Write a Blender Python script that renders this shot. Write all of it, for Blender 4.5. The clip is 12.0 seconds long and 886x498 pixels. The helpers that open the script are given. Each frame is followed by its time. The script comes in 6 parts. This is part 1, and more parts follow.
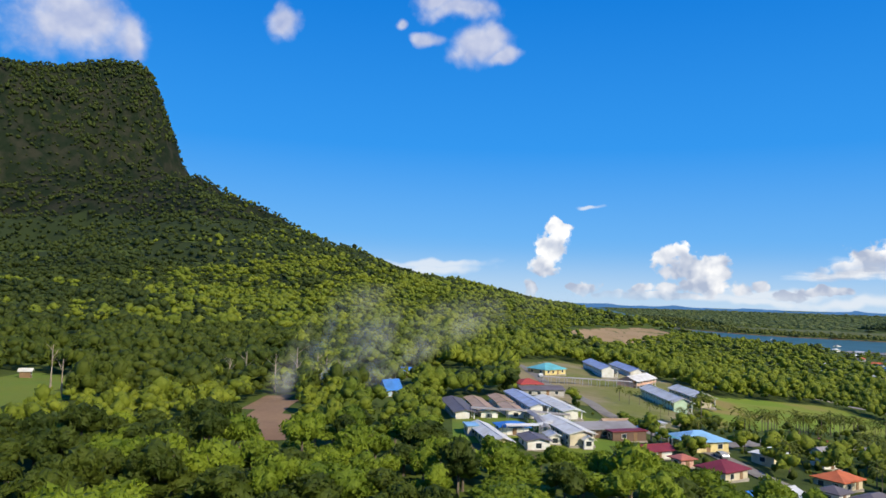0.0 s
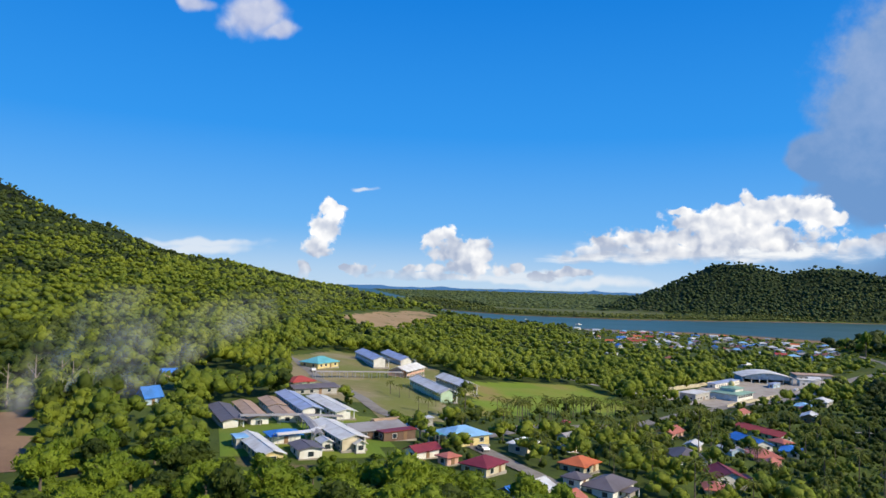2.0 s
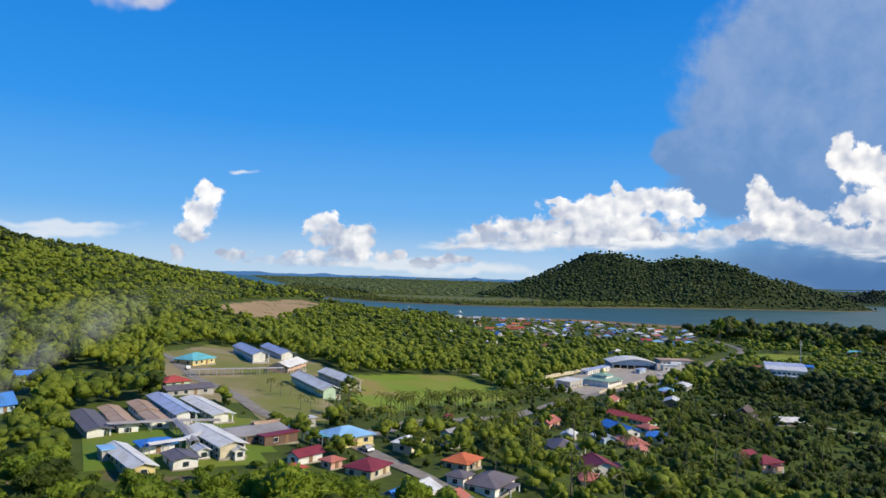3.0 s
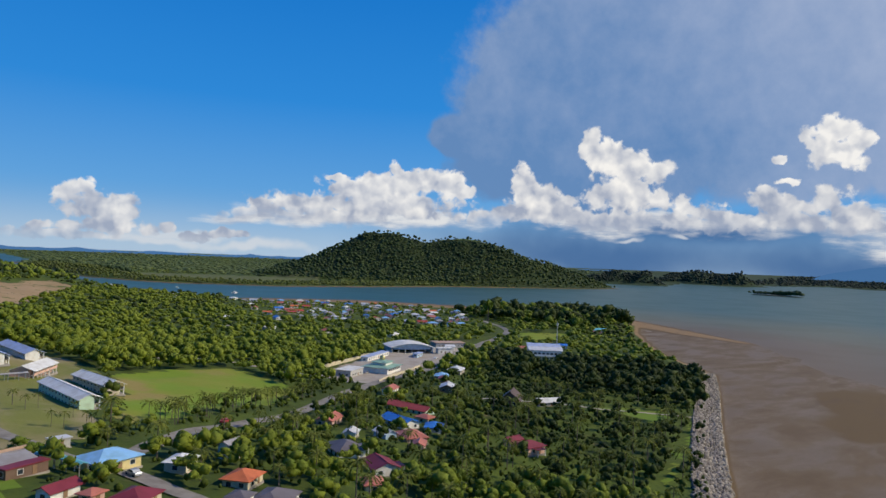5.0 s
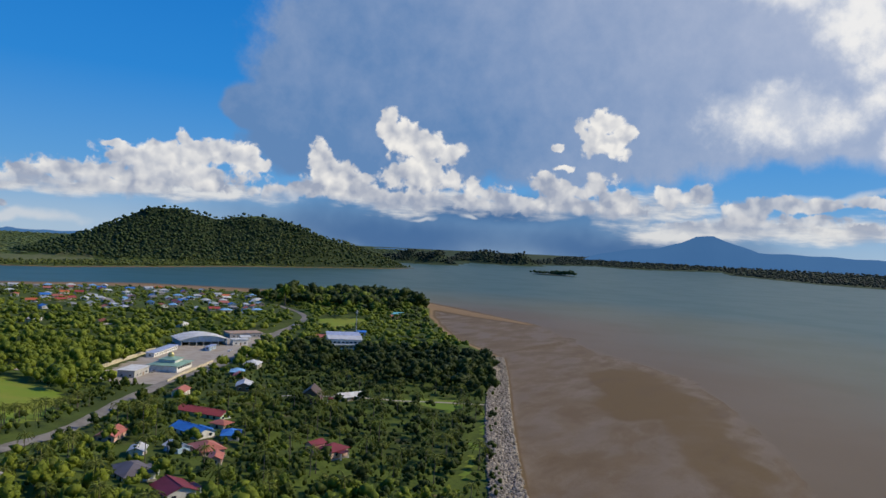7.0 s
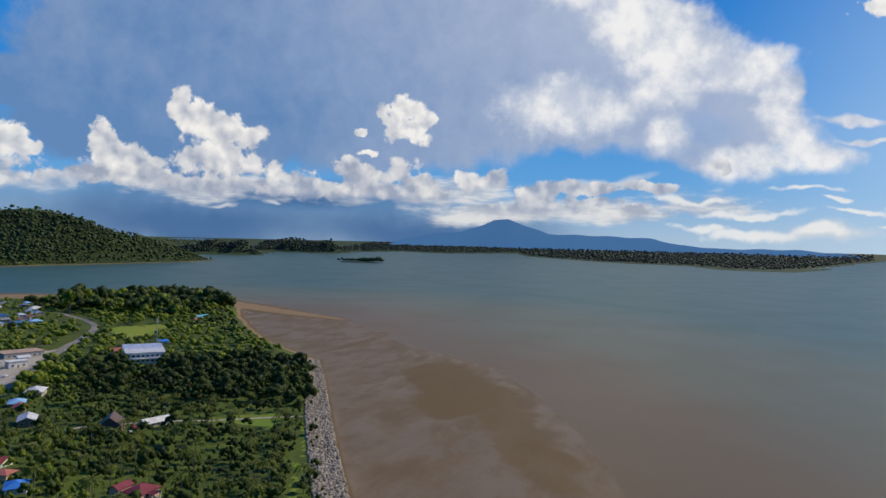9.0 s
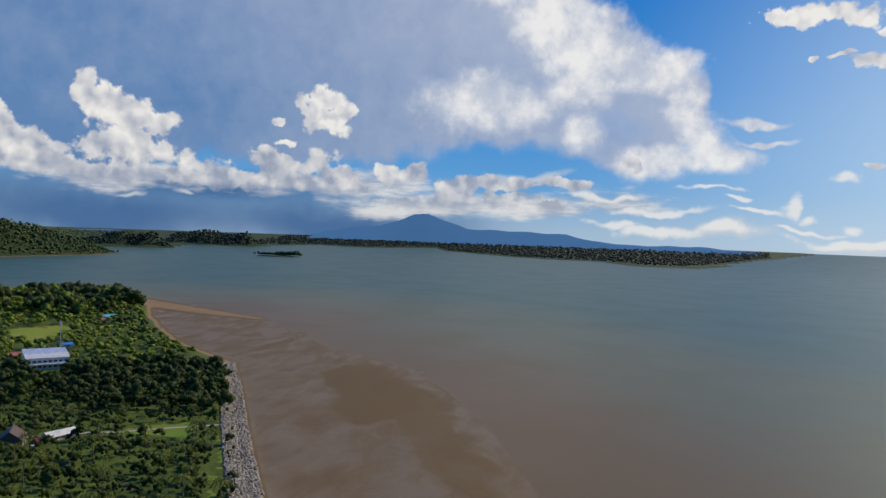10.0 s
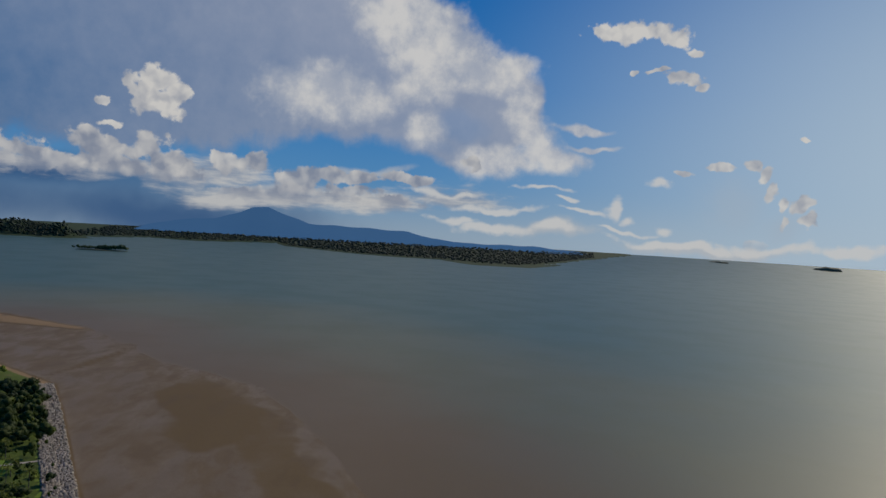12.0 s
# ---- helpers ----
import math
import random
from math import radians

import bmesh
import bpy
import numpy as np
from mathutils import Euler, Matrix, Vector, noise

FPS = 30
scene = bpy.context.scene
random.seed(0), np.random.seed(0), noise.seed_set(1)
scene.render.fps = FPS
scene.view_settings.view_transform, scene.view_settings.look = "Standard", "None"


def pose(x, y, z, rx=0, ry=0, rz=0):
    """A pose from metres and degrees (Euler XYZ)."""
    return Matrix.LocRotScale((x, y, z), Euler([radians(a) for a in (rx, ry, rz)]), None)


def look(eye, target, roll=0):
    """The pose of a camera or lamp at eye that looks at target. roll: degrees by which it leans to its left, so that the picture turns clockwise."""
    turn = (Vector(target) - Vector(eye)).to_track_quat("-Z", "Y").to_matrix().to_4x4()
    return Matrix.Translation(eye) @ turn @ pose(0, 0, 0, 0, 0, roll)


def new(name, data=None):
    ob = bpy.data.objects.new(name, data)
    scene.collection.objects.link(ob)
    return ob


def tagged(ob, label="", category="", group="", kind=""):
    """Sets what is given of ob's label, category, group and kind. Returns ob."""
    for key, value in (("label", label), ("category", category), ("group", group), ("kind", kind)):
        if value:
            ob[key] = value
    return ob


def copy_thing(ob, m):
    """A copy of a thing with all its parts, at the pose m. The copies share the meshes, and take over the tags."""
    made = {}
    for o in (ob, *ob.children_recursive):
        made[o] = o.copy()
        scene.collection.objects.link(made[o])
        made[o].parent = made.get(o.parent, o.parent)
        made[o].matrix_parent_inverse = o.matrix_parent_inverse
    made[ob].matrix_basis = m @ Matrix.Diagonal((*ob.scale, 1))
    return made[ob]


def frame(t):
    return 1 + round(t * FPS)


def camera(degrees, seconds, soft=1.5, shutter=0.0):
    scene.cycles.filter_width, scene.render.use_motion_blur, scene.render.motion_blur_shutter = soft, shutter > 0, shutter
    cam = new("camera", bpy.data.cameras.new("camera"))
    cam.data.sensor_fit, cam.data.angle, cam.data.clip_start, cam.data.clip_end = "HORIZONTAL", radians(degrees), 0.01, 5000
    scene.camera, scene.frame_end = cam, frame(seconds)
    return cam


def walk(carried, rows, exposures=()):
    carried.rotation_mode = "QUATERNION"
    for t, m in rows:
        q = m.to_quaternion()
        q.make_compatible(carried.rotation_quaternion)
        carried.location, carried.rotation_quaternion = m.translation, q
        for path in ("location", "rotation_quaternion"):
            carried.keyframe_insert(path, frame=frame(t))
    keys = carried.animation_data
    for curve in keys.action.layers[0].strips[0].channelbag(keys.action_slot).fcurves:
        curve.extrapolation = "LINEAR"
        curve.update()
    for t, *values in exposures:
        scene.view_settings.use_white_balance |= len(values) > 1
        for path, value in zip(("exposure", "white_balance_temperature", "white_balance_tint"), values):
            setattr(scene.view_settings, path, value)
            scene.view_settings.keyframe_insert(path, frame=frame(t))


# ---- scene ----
# ---- camera ----
cam = camera(64.2, 12.0)
ROWS = [
    (0.0, pose(0.67, -7.64, 55.93, 93.859, -2.020, 0.000)),
    (0.5, pose(0.71, -7.25, 57.34, 93.718, -2.108, -4.268)),
    (1.0, pose(0.76, -6.95, 58.70, 93.576, -2.122, -8.596)),
    (1.5, pose(0.62, -6.80, 60.08, 93.303, -1.924, -13.210)),
    (2.0, pose(0.37, -6.21, 61.59, 92.918, -1.862, -18.216)),
    (2.5, pose(0.21, -5.35, 63.21, 92.499, -1.849, -23.196)),
    (3.0, pose(0.09, -4.47, 64.77, 92.124, -1.969, -27.728)),
    (5.0, pose(-0.00, -0.00, 72.00, 90.908, -2.567, -45.576)),
    (5.5, pose(-0.18, 1.24, 73.87, 90.456, -2.151, -50.440)),
    (6.0, pose(-0.08, 2.52, 75.95, 90.111, -2.270, -54.836)),
    (6.5, pose(0.27, 3.84, 78.16, 89.910, -2.743, -58.507)),
    (7.0, pose(0.75, 5.17, 80.41, 89.874, -3.290, -62.009)),
    (9.0, pose(2.09, 11.34, 91.03, 89.327, -1.823, -77.666)),
    (9.5, pose(1.16, 11.89, 94.18, 89.093, -1.952, -80.867)),
    (10.0, pose(0.10, 12.25, 97.56, 89.018, -2.458, -84.206)),
    (10.5, pose(-1.22, 12.67, 101.21, 89.051, -3.098, -87.538)),
    (11.0, pose(-2.79, 13.29, 105.11, 89.191, -3.588, -90.637)),
    (11.5, pose(-4.47, 14.05, 109.12, 89.258, -3.768, -93.775)),
    (12.0, pose(-6.19, 14.92, 113.14, 89.193, -3.675, -96.999)),
]
walk(cam, ROWS, exposures=[(0.0, 0.06), (3.0, 0.0), (6.0, -0.38), (9.0, -0.34), (10.5, -0.55), (12.0, -1.00)])

# ---- sun and sky ----
SUN_AZ, SUN_EL = 138.0, 36.0     # degrees clockwise from +y, above the horizon


def heading(az, el=0.0):
    a, e = radians(az), radians(el)
    return Vector((math.sin(a) * math.cos(e), math.cos(a) * math.cos(e), math.sin(e)))


sun = new("sun", bpy.data.lights.new("sun", "SUN"))
sun.data.energy, sun.data.angle, sun.data.color = 4.9, radians(0.5), (1.0, 0.88, 0.66)
sun.matrix_world = look(heading(SUN_AZ, SUN_EL) * 900, (0, 0, 0))

world = bpy.data.worlds.new("sky")
scene.world = world
world.use_nodes = True
wt = world.node_tree
wt.nodes.clear()


class Graph:
    """Short hand for wiring nodes."""

    def __init__(self, tree):
        self.tree = tree

    def node(self, kind):
        return self.tree.nodes.new(kind)

    def feed(self, socket, value):
        if isinstance(value, bpy.types.NodeSocket):
            self.tree.links.new(value, socket)
        elif value is not None:
            socket.default_value = value

    def math(self, op, a, b=None, c=None, clamp=False):
        n = self.node("ShaderNodeMath")
        n.operation, n.use_clamp = op, clamp
        for s, v in zip(n.inputs, (a, b, c)):
            self.feed(s, v)
        return n.outputs[0]

    def vec(self, op, a, b=None, c=None, scale=None):
        n = self.node("ShaderNodeVectorMath")
        n.operation = op
        for s, v in zip(n.inputs, (a, b, c)):
            self.feed(s, v)
        if scale is not None:
            self.feed(n.inputs["Scale"], scale)
        return n.outputs["Value"] if op in ("LENGTH", "DOT_PRODUCT") else n.outputs["Vector"]

    def noise(self, vector, scale, detail=4.0, rough=0.55, color=False):
        n = self.node("ShaderNodeTexNoise")
        self.feed(n.inputs["Vector"], vector)
        n.inputs["Scale"].default_value, n.inputs["Detail"].default_value = scale, detail
        n.inputs["Roughness"].default_value = rough
        return n.outputs["Color"] if color else n.outputs[0]

    def span(self, value, a, b, c=0.0, d=1.0, smooth=True):
        n = self.node("ShaderNodeMapRange")
        n.interpolation_type = "SMOOTHSTEP" if smooth else "LINEAR"
        self.feed(n.inputs[0], value)
        for s, v in zip(n.inputs[1:5], (a, b, c, d)):
            s.default_value = v
        return n.outputs[0]

    def mix(self, fac, a, b, blend="MIX"):
        n = self.node("ShaderNodeMix")
        n.data_type, n.blend_type = "RGBA", blend
        self.feed(n.inputs[0], fac)
        for s, v in ((n.inputs[6], a), (n.inputs[7], b)):
            self.feed(s, (*v, 1.0) if isinstance(v, tuple) and len(v) == 3 else v)
        return n.outputs[2]


wg = Graph(wt)
aim = wg.node("ShaderNodeTexCoord").outputs["Generated"]
split = wg.node("ShaderNodeSeparateXYZ")
wg.feed(split.inputs[0], aim)
azimuth = wg.math("MULTIPLY", wg.math("ARCTAN2", split.outputs[0], split.outputs[1]), 57.2958)
height = wg.math("MULTIPLY", wg.math("ARCSINE", split.outputs[2]), 57.2958)
spot = wg.node("ShaderNodeCombineXYZ")
wg.feed(spot.inputs[0], azimuth)
wg.feed(spot.inputs[1], height)
spot = spot.outputs[0]
swirl = wg.vec("SUBTRACT", wg.noise(aim, 9.0, 3.0, 0.6, True), (0.5, 0.5, 0.5))
spot_soft = wg.vec("MULTIPLY_ADD", swirl, (5.0, 3.2, 0.0), spot)
swirl2 = wg.vec("SUBTRACT", wg.noise(aim, 22.0, 3.0, 0.5, True), (0.5, 0.5, 0.5))
spot_crisp = wg.vec("MULTIPLY_ADD", swirl2, (2.2, 1.8, 0.0), spot)


def cover(where, blobs, blend=0.25, grow=1.0):
    """How deep a direction lies in a group of cloud heaps (azimuth, height, half width, half height in degrees)."""
    best = None
    for az, el, ra, re in blobs:
        ra, re = ra * grow, re * grow
        q = wg.vec("MULTIPLY_ADD", where, (1 / ra, 1 / re, 0), (-az / ra, -el / re, 0))
        f = wg.math("SUBTRACT", 1.0, wg.vec("LENGTH", q))
        best = f if best is None else wg.math("SMOOTH_MAX", best, f, blend)
    return best


heaps_north = [(8.6, 5.5, 1.1, 0.8), (9.2, 5.9, 1.0, 0.4), (8.6, 4.0, 1.3, 1.1), (8.1, 3.1, 1.3, 1.0), (6.9, 0.8, 0.4, 1.0), (18.4, 4.0, 1.6, 0.8), (19.5, 2.8, 2.4,
               1.1), (21.2, 2.5, 0.7, 1.1), (19.8, 1.4, 3.7, 0.6), (24.1, 1.7, 0.6, 0.5), (11.2, 1.1, 1.0, 0.5), (15.5, 1.1, 0.9, 0.4), (26.2, 0.9, 1.6, 0.4), (16.6,
               0.6, 5.0, 0.4), (28.5, 1.3, 1.8, 0.5)]
heaps_west = [(36.7, 6.3, 1.0, 0.4), (39.4, 5.4, 3.8, 1.0), (41.7, 6.9, 0.7, 1.1), (40.7, 6.1, 1.8, 0.9), (43.9, 6.2, 2.3, 1.1), (45.9, 5.9, 1.2, 1.3), (47.1, 5.6,
              0.7, 0.7), (37.5, 3.9, 8.5, 0.9), (41.9, 4.5, 6.4, 1.2), (33.2, 3.9, 3.4, 0.5), (34.5, 3.0, 6.5, 0.8)]
heaps_east = [(51.6, 6.1, 1.0, 1.6), (52.8, 4.9, 2.5, 1.5), (54.7, 4.8, 1.4, 0.9), (57.0, 9.8, 0.8, 1.6), (58.2, 8.8, 1.5, 1.2), (60.2, 7.8, 1.7, 1.5), (62.4, 7.3,
              1.2, 1.0), (60.0, 5.9, 3.5, 1.5), (65.8, 4.8, 1.9, 1.1), (64.1, 4.9, 1.3, 0.9), (69.9, 5.6, 1.5, 1.2), (69.9, 6.4, 0.8, 0.5), (74.1, 5.5, 1.7, 1.2),
              (75.5, 4.2, 1.7, 1.1), (72.3, 4.9, 2.3, 0.9), (71.5, 6.9, 0.7, 0.3), (55.6, 3.8, 10.2, 0.8), (68.7, 3.9, 8.8, 0.9), (48.5, 3.5, 2.7, 0.8)]
heaps_south = [(74.1, 10.2, 1.5, 1.1), (75.8, 9.6, 1.0, 0.7), (71.1, 8.6, 0.5, 0.3), (72.6, 9.7, 0.7, 0.8), (74.4, 8.7, 2.1, 1.1), (79.6, 4.9, 1.6, 0.7), (82.1, 5.2,
               1.1, 1.0), (84.9, 3.9, 1.8, 1.1), (86.9, 4.4, 2.4, 0.7), (90.0, 4.5, 2.6, 0.5), (93.8, 4.7, 2.5, 0.5), (82.0, 2.5, 4.1, 0.7), (89.4, 3.4, 3.0, 0.6),
               (92.8, 2.7, 2.3, 0.8), (86.5, 2.7, 4.0, 0.6), (98.9, 6.4, 0.7, 0.5)]
heaps_low = [(97.6, 3.8, 4.3, 0.3), (101.2, 2.8, 4.1, 0.3), (104.5, 4.5, 2.1, 0.2), (98.1, 1.8, 2.8, 0.3), (101.2, 1.3, 3.0, 0.5), (105.7, 1.4, 2.1, 0.4), (106.7,
             3.7, 1.0, 0.2), (108.1, 2.8, 2.0, 0.2), (110.2, 3.0, 0.6, 0.7), (111.5, 2.4, 0.9, 0.3), (114.1, 4.9, 1.1, 0.4), (111.1, 1.6, 2.6, 0.2), (115.1, 1.9,
             0.7, 0.3), (116.0, 0.9, 5.5, 0.3), (121.7, 0.9, 5.4, 0.4), (126.8, 0.8, 3.3, 0.4)]
heaps_high = [(109.2, 16.5, 2.0, 0.8), (111.8, 16.7, 2.9, 0.8), (114.2, 16.2, 1.8, 0.8), (115.7, 15.3, 0.9, 0.4), (115.0, 13.2, 1.2, 0.5), (113.3, 13.7, 1.1, 0.2),
              (111.4, 13.7, 0.3, 0.2), (116.2, 12.7, 0.6, 0.3), (123.3, 8.8, 0.5, 0.2)]
ring_heap = [(115.7, 6.0, 0.7, 0.3), (117.8, 6.7, 1.0, 0.4), (120.0, 6.9, 0.8, 0.4), (121.2, 6.1, 0.6, 0.8), (121.9, 4.9, 0.7, 0.7), (122.7, 3.9, 0.5, 0.6),
             (122.8, 2.7, 0.4, 0.7), (124.1, 3.7, 0.9, 0.6), (124.6, 2.6, 0.5, 0.6), (121.1, 1.4, 0.8, 0.5)]
ring_body = [(119.2, 4.1, 3.4, 2.6), (122.8, 2.4, 2.2, 1.5)]
veil = [(66.2, 17.3, 14.8, 8.3), (55.5, 12.2, 10.4, 4.5), (72.4, 14.2, 14.5, 9.9), (60.1, 26.1, 11.1, 6.6), (70.6, 16.0, 24.9, 10.1), (87.4, 13.8, 13.8, 6.9),
        (56.3, 8.5, 11.8, 5.3), (80.3, 25.1, 22.1, 7.6), (46.2, 10.1, 2.7, 1.8), (97.4, 10.3, 7.3, 4.9), (100.9, 10.9, 3.4, 3.2)]
veil_bright = [(93.0, 17.0, 4.6, 2.8), (95.8, 14.6, 4.4, 2.6), (99.3, 13.4, 4.6, 1.8), (101.9, 13.9, 2.2, 0.9), (102.4, 10.5, 1.8, 1.8), (103.8, 8.4, 1.8, 1.8),
               (105.1, 7.0, 2.8, 1.4), (108.2, 8.2, 2.6, 0.3), (100.7, 6.4, 3.8, 1.5), (95.2, 12.4, 3.3, 2.1), (87.1, 10.8, 6.1, 2.6), (88.5, 21.1, 8.5, 2.7),
               (107.5, 9.5, 2.7, 0.3), (95.0, 8.2, 2.1, 1.7)]
bank = [(40.1, 3.2, 11.3, 1.0), (59.2, 3.5, 13.9, 1.0), (72.8, 3.3, 7.0, 0.8), (82.9, 2.4, 7.6, 0.9), (90.9, 2.8, 6.7, 1.0), (98.0, 3.5, 5.0, 1.1), (30.4,
        2.7, 4.6, 0.6), (80.1, 4.3, 3.7, 1.6), (77.4, 3.9, 2.7, 1.1)]
holes = [(97.6, 8.9, 1.8, 1.3), (91.6, 7.0, 5.0, 0.7)]
wisps_north = [(-29.2, 18.6, 5.6, 3.3), (-25.2, 18.2, 1.6, 2.3), (-13.9, 20.7, 1.8, 1.7), (0.4, 22.5, 4.2, 1.1), (2.4, 20.0, 3.3, 1.7), (-4.3, 21.4, 0.7, 0.6),
               (-2.4, 20.5, 1.4, 0.7), (4.7, 19.2, 1.9, 0.8), (-1.5, 23.1, 2.4, 0.8)]
streaks = [(-1.2, 2.4, 5.0, 0.5), (11.6, 7.7, 1.0, 0.2), (-1.2, 2.8, 5.5, 0.4), (23.9, 0.7, 5.5, 0.5), (25.3, 1.2, 5.5, 0.6), (30.4, 0.6, 6.7, 0.6), (20.3, 0.9,
           3.2, 0.4), (60.6, 2.3, 1.8, 0.2), (64.6, 2.5, 0.9, 0.2), (105.0, 1.3, 5.2, 0.8), (84.3, 3.0, 5.3, 0.6), (91.0, 3.2, 3.1, 0.7), (90.9, 5.3, 3.7, 0.5),
           (117.5, 0.6, 8.3, 0.6)]
gloom = [(58.0, 0.8, 22.0, 4.2), (76.0, 0.6, 18.0, 3.6), (66.0, 3.0, 16.0, 2.0)]



def lumps(where, sizes):
    """Rounded cauliflower lumps at several sizes."""
    total = None
    for scale, weight in sizes:
        n = wg.node("ShaderNodeTexVoronoi")
        n.feature = "SMOOTH_F1"
        n.inputs["Scale"].default_value, n.inputs["Smoothness"].default_value = scale, 0.35
        wg.feed(n.inputs["Vector"], where)
        v = wg.math("MULTIPLY", wg.math("SUBTRACT", 0.95, n.outputs["Distance"]), weight)
        total = v if total is None else wg.math("ADD", total, v)
    return total


aim_bent = wg.vec("MULTIPLY_ADD", wg.vec("SUBTRACT", wg.noise(aim, 40.0, 3.0, 0.6, True), (0.5, 0.5, 0.5)), (0.016, 0.016, 0.016), aim)
puffs = lumps(aim_bent, ((34.0, 0.62), (85.0, 0.30), (190.0, 0.14)))
big = ((26.0, 0.6), (60.0, 0.34), (130.0, 0.10))
puffs_sun = wg.math("SUBTRACT", lumps(wg.vec("ADD", aim_bent, (0.0050, -0.0070, 0.0100)), big), lumps(aim_bent, big))
crumble = wg.math("ADD", puffs, wg.math("MULTIPLY", wg.math("SUBTRACT", wg.noise(aim_bent, 55.0, 6.0, 0.65), 0.5), 0.8))
fine = wg.noise(aim, 15.0, 5.0, 0.6)
lit = wg.math("MULTIPLY", puffs_sun, -1.1)
broad = wg.noise(aim, 6.0, 4.0, 0.5)

sky = wg.node("ShaderNodeTexSky")
sky.sky_type, sky.sun_disc = "NISHITA", False
sky.sun_elevation, sky.sun_rotation = radians(SUN_EL), radians(SUN_AZ)
sky.altitude, sky.air_density, sky.dust_density, sky.ozone_density = 60.0, 1.0, 0.6, 2.5
rich = wg.node("ShaderNodeHueSaturation")
rich.inputs["Saturation"].default_value, rich.inputs["Value"].default_value = 1.35, 1.0
wg.feed(rich.inputs["Color"], sky.outputs[0])
blue = wg.mix(1.0, rich.outputs[0], (0.62, 0.92, 1.12), "MULTIPLY")
clear = wg.node("ShaderNodeBackground")
wg.feed(clear.inputs[0], blue)
clear.inputs[1].default_value = 0.1
shown = clear.outputs[0]


def overlay(base, colour, alpha, strength=1.0):
    bg = wg.node("ShaderNodeBackground")
    wg.feed(bg.inputs[0], (*colour, 1.0) if isinstance(colour, tuple) else colour)
    bg.inputs[1].default_value = strength
    m = wg.node("ShaderNodeMixShader")
    wg.feed(m.inputs[0], alpha)
    wg.feed(m.inputs[1], base)
    wg.feed(m.inputs[2], bg.outputs[0])
    return m.outputs[0]


def density(field, grain, amount, edge, most=1.0):
    d = wg.math("ADD", field, wg.math("MULTIPLY", wg.math("SUBTRACT", grain, 0.5), amount))
    return wg.span(d, 0.0, edge, 0.0, most)


def heap_colour(low, high):
    up = wg.span(height, low, high, 0.0, 1.0, False)
    tone = wg.math("ADD", wg.math("MULTIPLY_ADD", up, 0.62, 0.10), wg.math("MULTIPLY", lit, 1.5), clamp=True)
    return wg.mix(tone, (0.42, 0.48, 0.62), (1.14, 1.11, 1.06))


ramp = wg.node("ShaderNodeValToRGB")
wg.feed(ramp.inputs[0], wg.span(height, 0.0, 50.0, 0.0, 1.0, False))
for k, (at, c) in enumerate(((0.0, (0.34, 0.60, 0.90)), (0.10, (0.15, 0.47, 0.96)), (0.24, (0.035, 0.33, 0.92)), (0.50, (0.004, 0.21, 0.76)), (1.0, (0.003, 0.13, 0.56)))):
    e = ramp.color_ramp.elements[k] if k in (0,) else ramp.color_ramp.elements.new(at) if k < 4 else ramp.color_ramp.elements[-1]
    e.position, e.color = at, (*c, 1.0)
shown = overlay(shown, ramp.outputs[0], 0.94, 0.92)
# veil, rain gloom, wisps, streaks and heaps, from the farthest
shown = overlay(shown, (0.74, 0.82, 0.90), wg.span(height, 4.5, -0.6, 0.0, 0.42))
shown = overlay(shown, (0.80, 1.00, 1.18), wg.span(cover(spot, [(146.0, 6.0, 56.0, 34.0)]), 0.0, 0.9, 0.0, 0.96))
gap = wg.span(cover(spot_soft, holes, 0.2), -0.5, 0.4, 1.0, 0.72)
ragged = wg.math("ADD", wg.math("MULTIPLY", broad, 0.5), wg.math("MULTIPLY", wg.noise(aim, 30.0, 6.0, 0.62), 0.5))
v = wg.math("MULTIPLY", density(cover(spot_soft, veil, 0.3), ragged, 0.42, 0.16, 0.90), wg.math("MULTIPLY_ADD", gap, 0.75, 0.25))
tone = wg.math("ADD", wg.math("MULTIPLY", wg.span(azimuth, 54.0, 96.0), 0.80), wg.math("MULTIPLY", wg.span(height, 6.0, 22.0), 0.22))
tone = wg.math("ADD", tone, wg.math("MULTIPLY", wg.math("SUBTRACT", ragged, 0.5), 1.0), clamp=True)
shown = overlay(shown, wg.mix(tone, (0.16, 0.30, 0.57), (0.58, 0.65, 0.82)), v)
shown = overlay(shown, (0.050, 0.155, 0.38), density(cover(spot_soft, gloom, 0.5), fine, 0.2, 0.9, 0.90))
mixed = wg.math("ADD", wg.math("MULTIPLY", ragged, 0.7), wg.math("MULTIPLY", puffs, 0.35))
vb = wg.math("MULTIPLY", density(cover(spot_soft, veil_bright, 0.4, 1.15), mixed, 1.1, 0.60, 0.95), gap)
shown = overlay(shown, wg.mix(wg.math("ADD", wg.math("MULTIPLY", lit, 0.3), wg.span(ragged, 0.36, 0.60), clamp=True), (0.66, 0.73, 0.88), (1.12, 1.11, 1.10)), vb)
shown = overlay(shown, wg.mix(wg.math("ADD", lit, 0.45, clamp=True), (0.40, 0.46, 0.68), (0.78, 0.78, 0.84)), density(cover(spot_soft, wisps_north, 0.3), mixed, 1.3, 0.75, 0.88))
shown = overlay(shown, (0.82, 0.85, 0.89), density(cover(spot_soft, streaks, 0.3), mixed, 1.2, 0.8, 0.72))
flow = wg.noise(wg.vec("MULTIPLY", spot, (0.16, 0.75, 0.0)), 1.0, 6.0, 0.62)
shown = overlay(shown, wg.mix(wg.span(flow, 0.38, 0.62), (0.50, 0.57, 0.70), (0.98, 0.97, 0.95)), density(cover(spot_soft, bank, 0.4, 1.1), flow, 1.6, 0.7, 0.88))
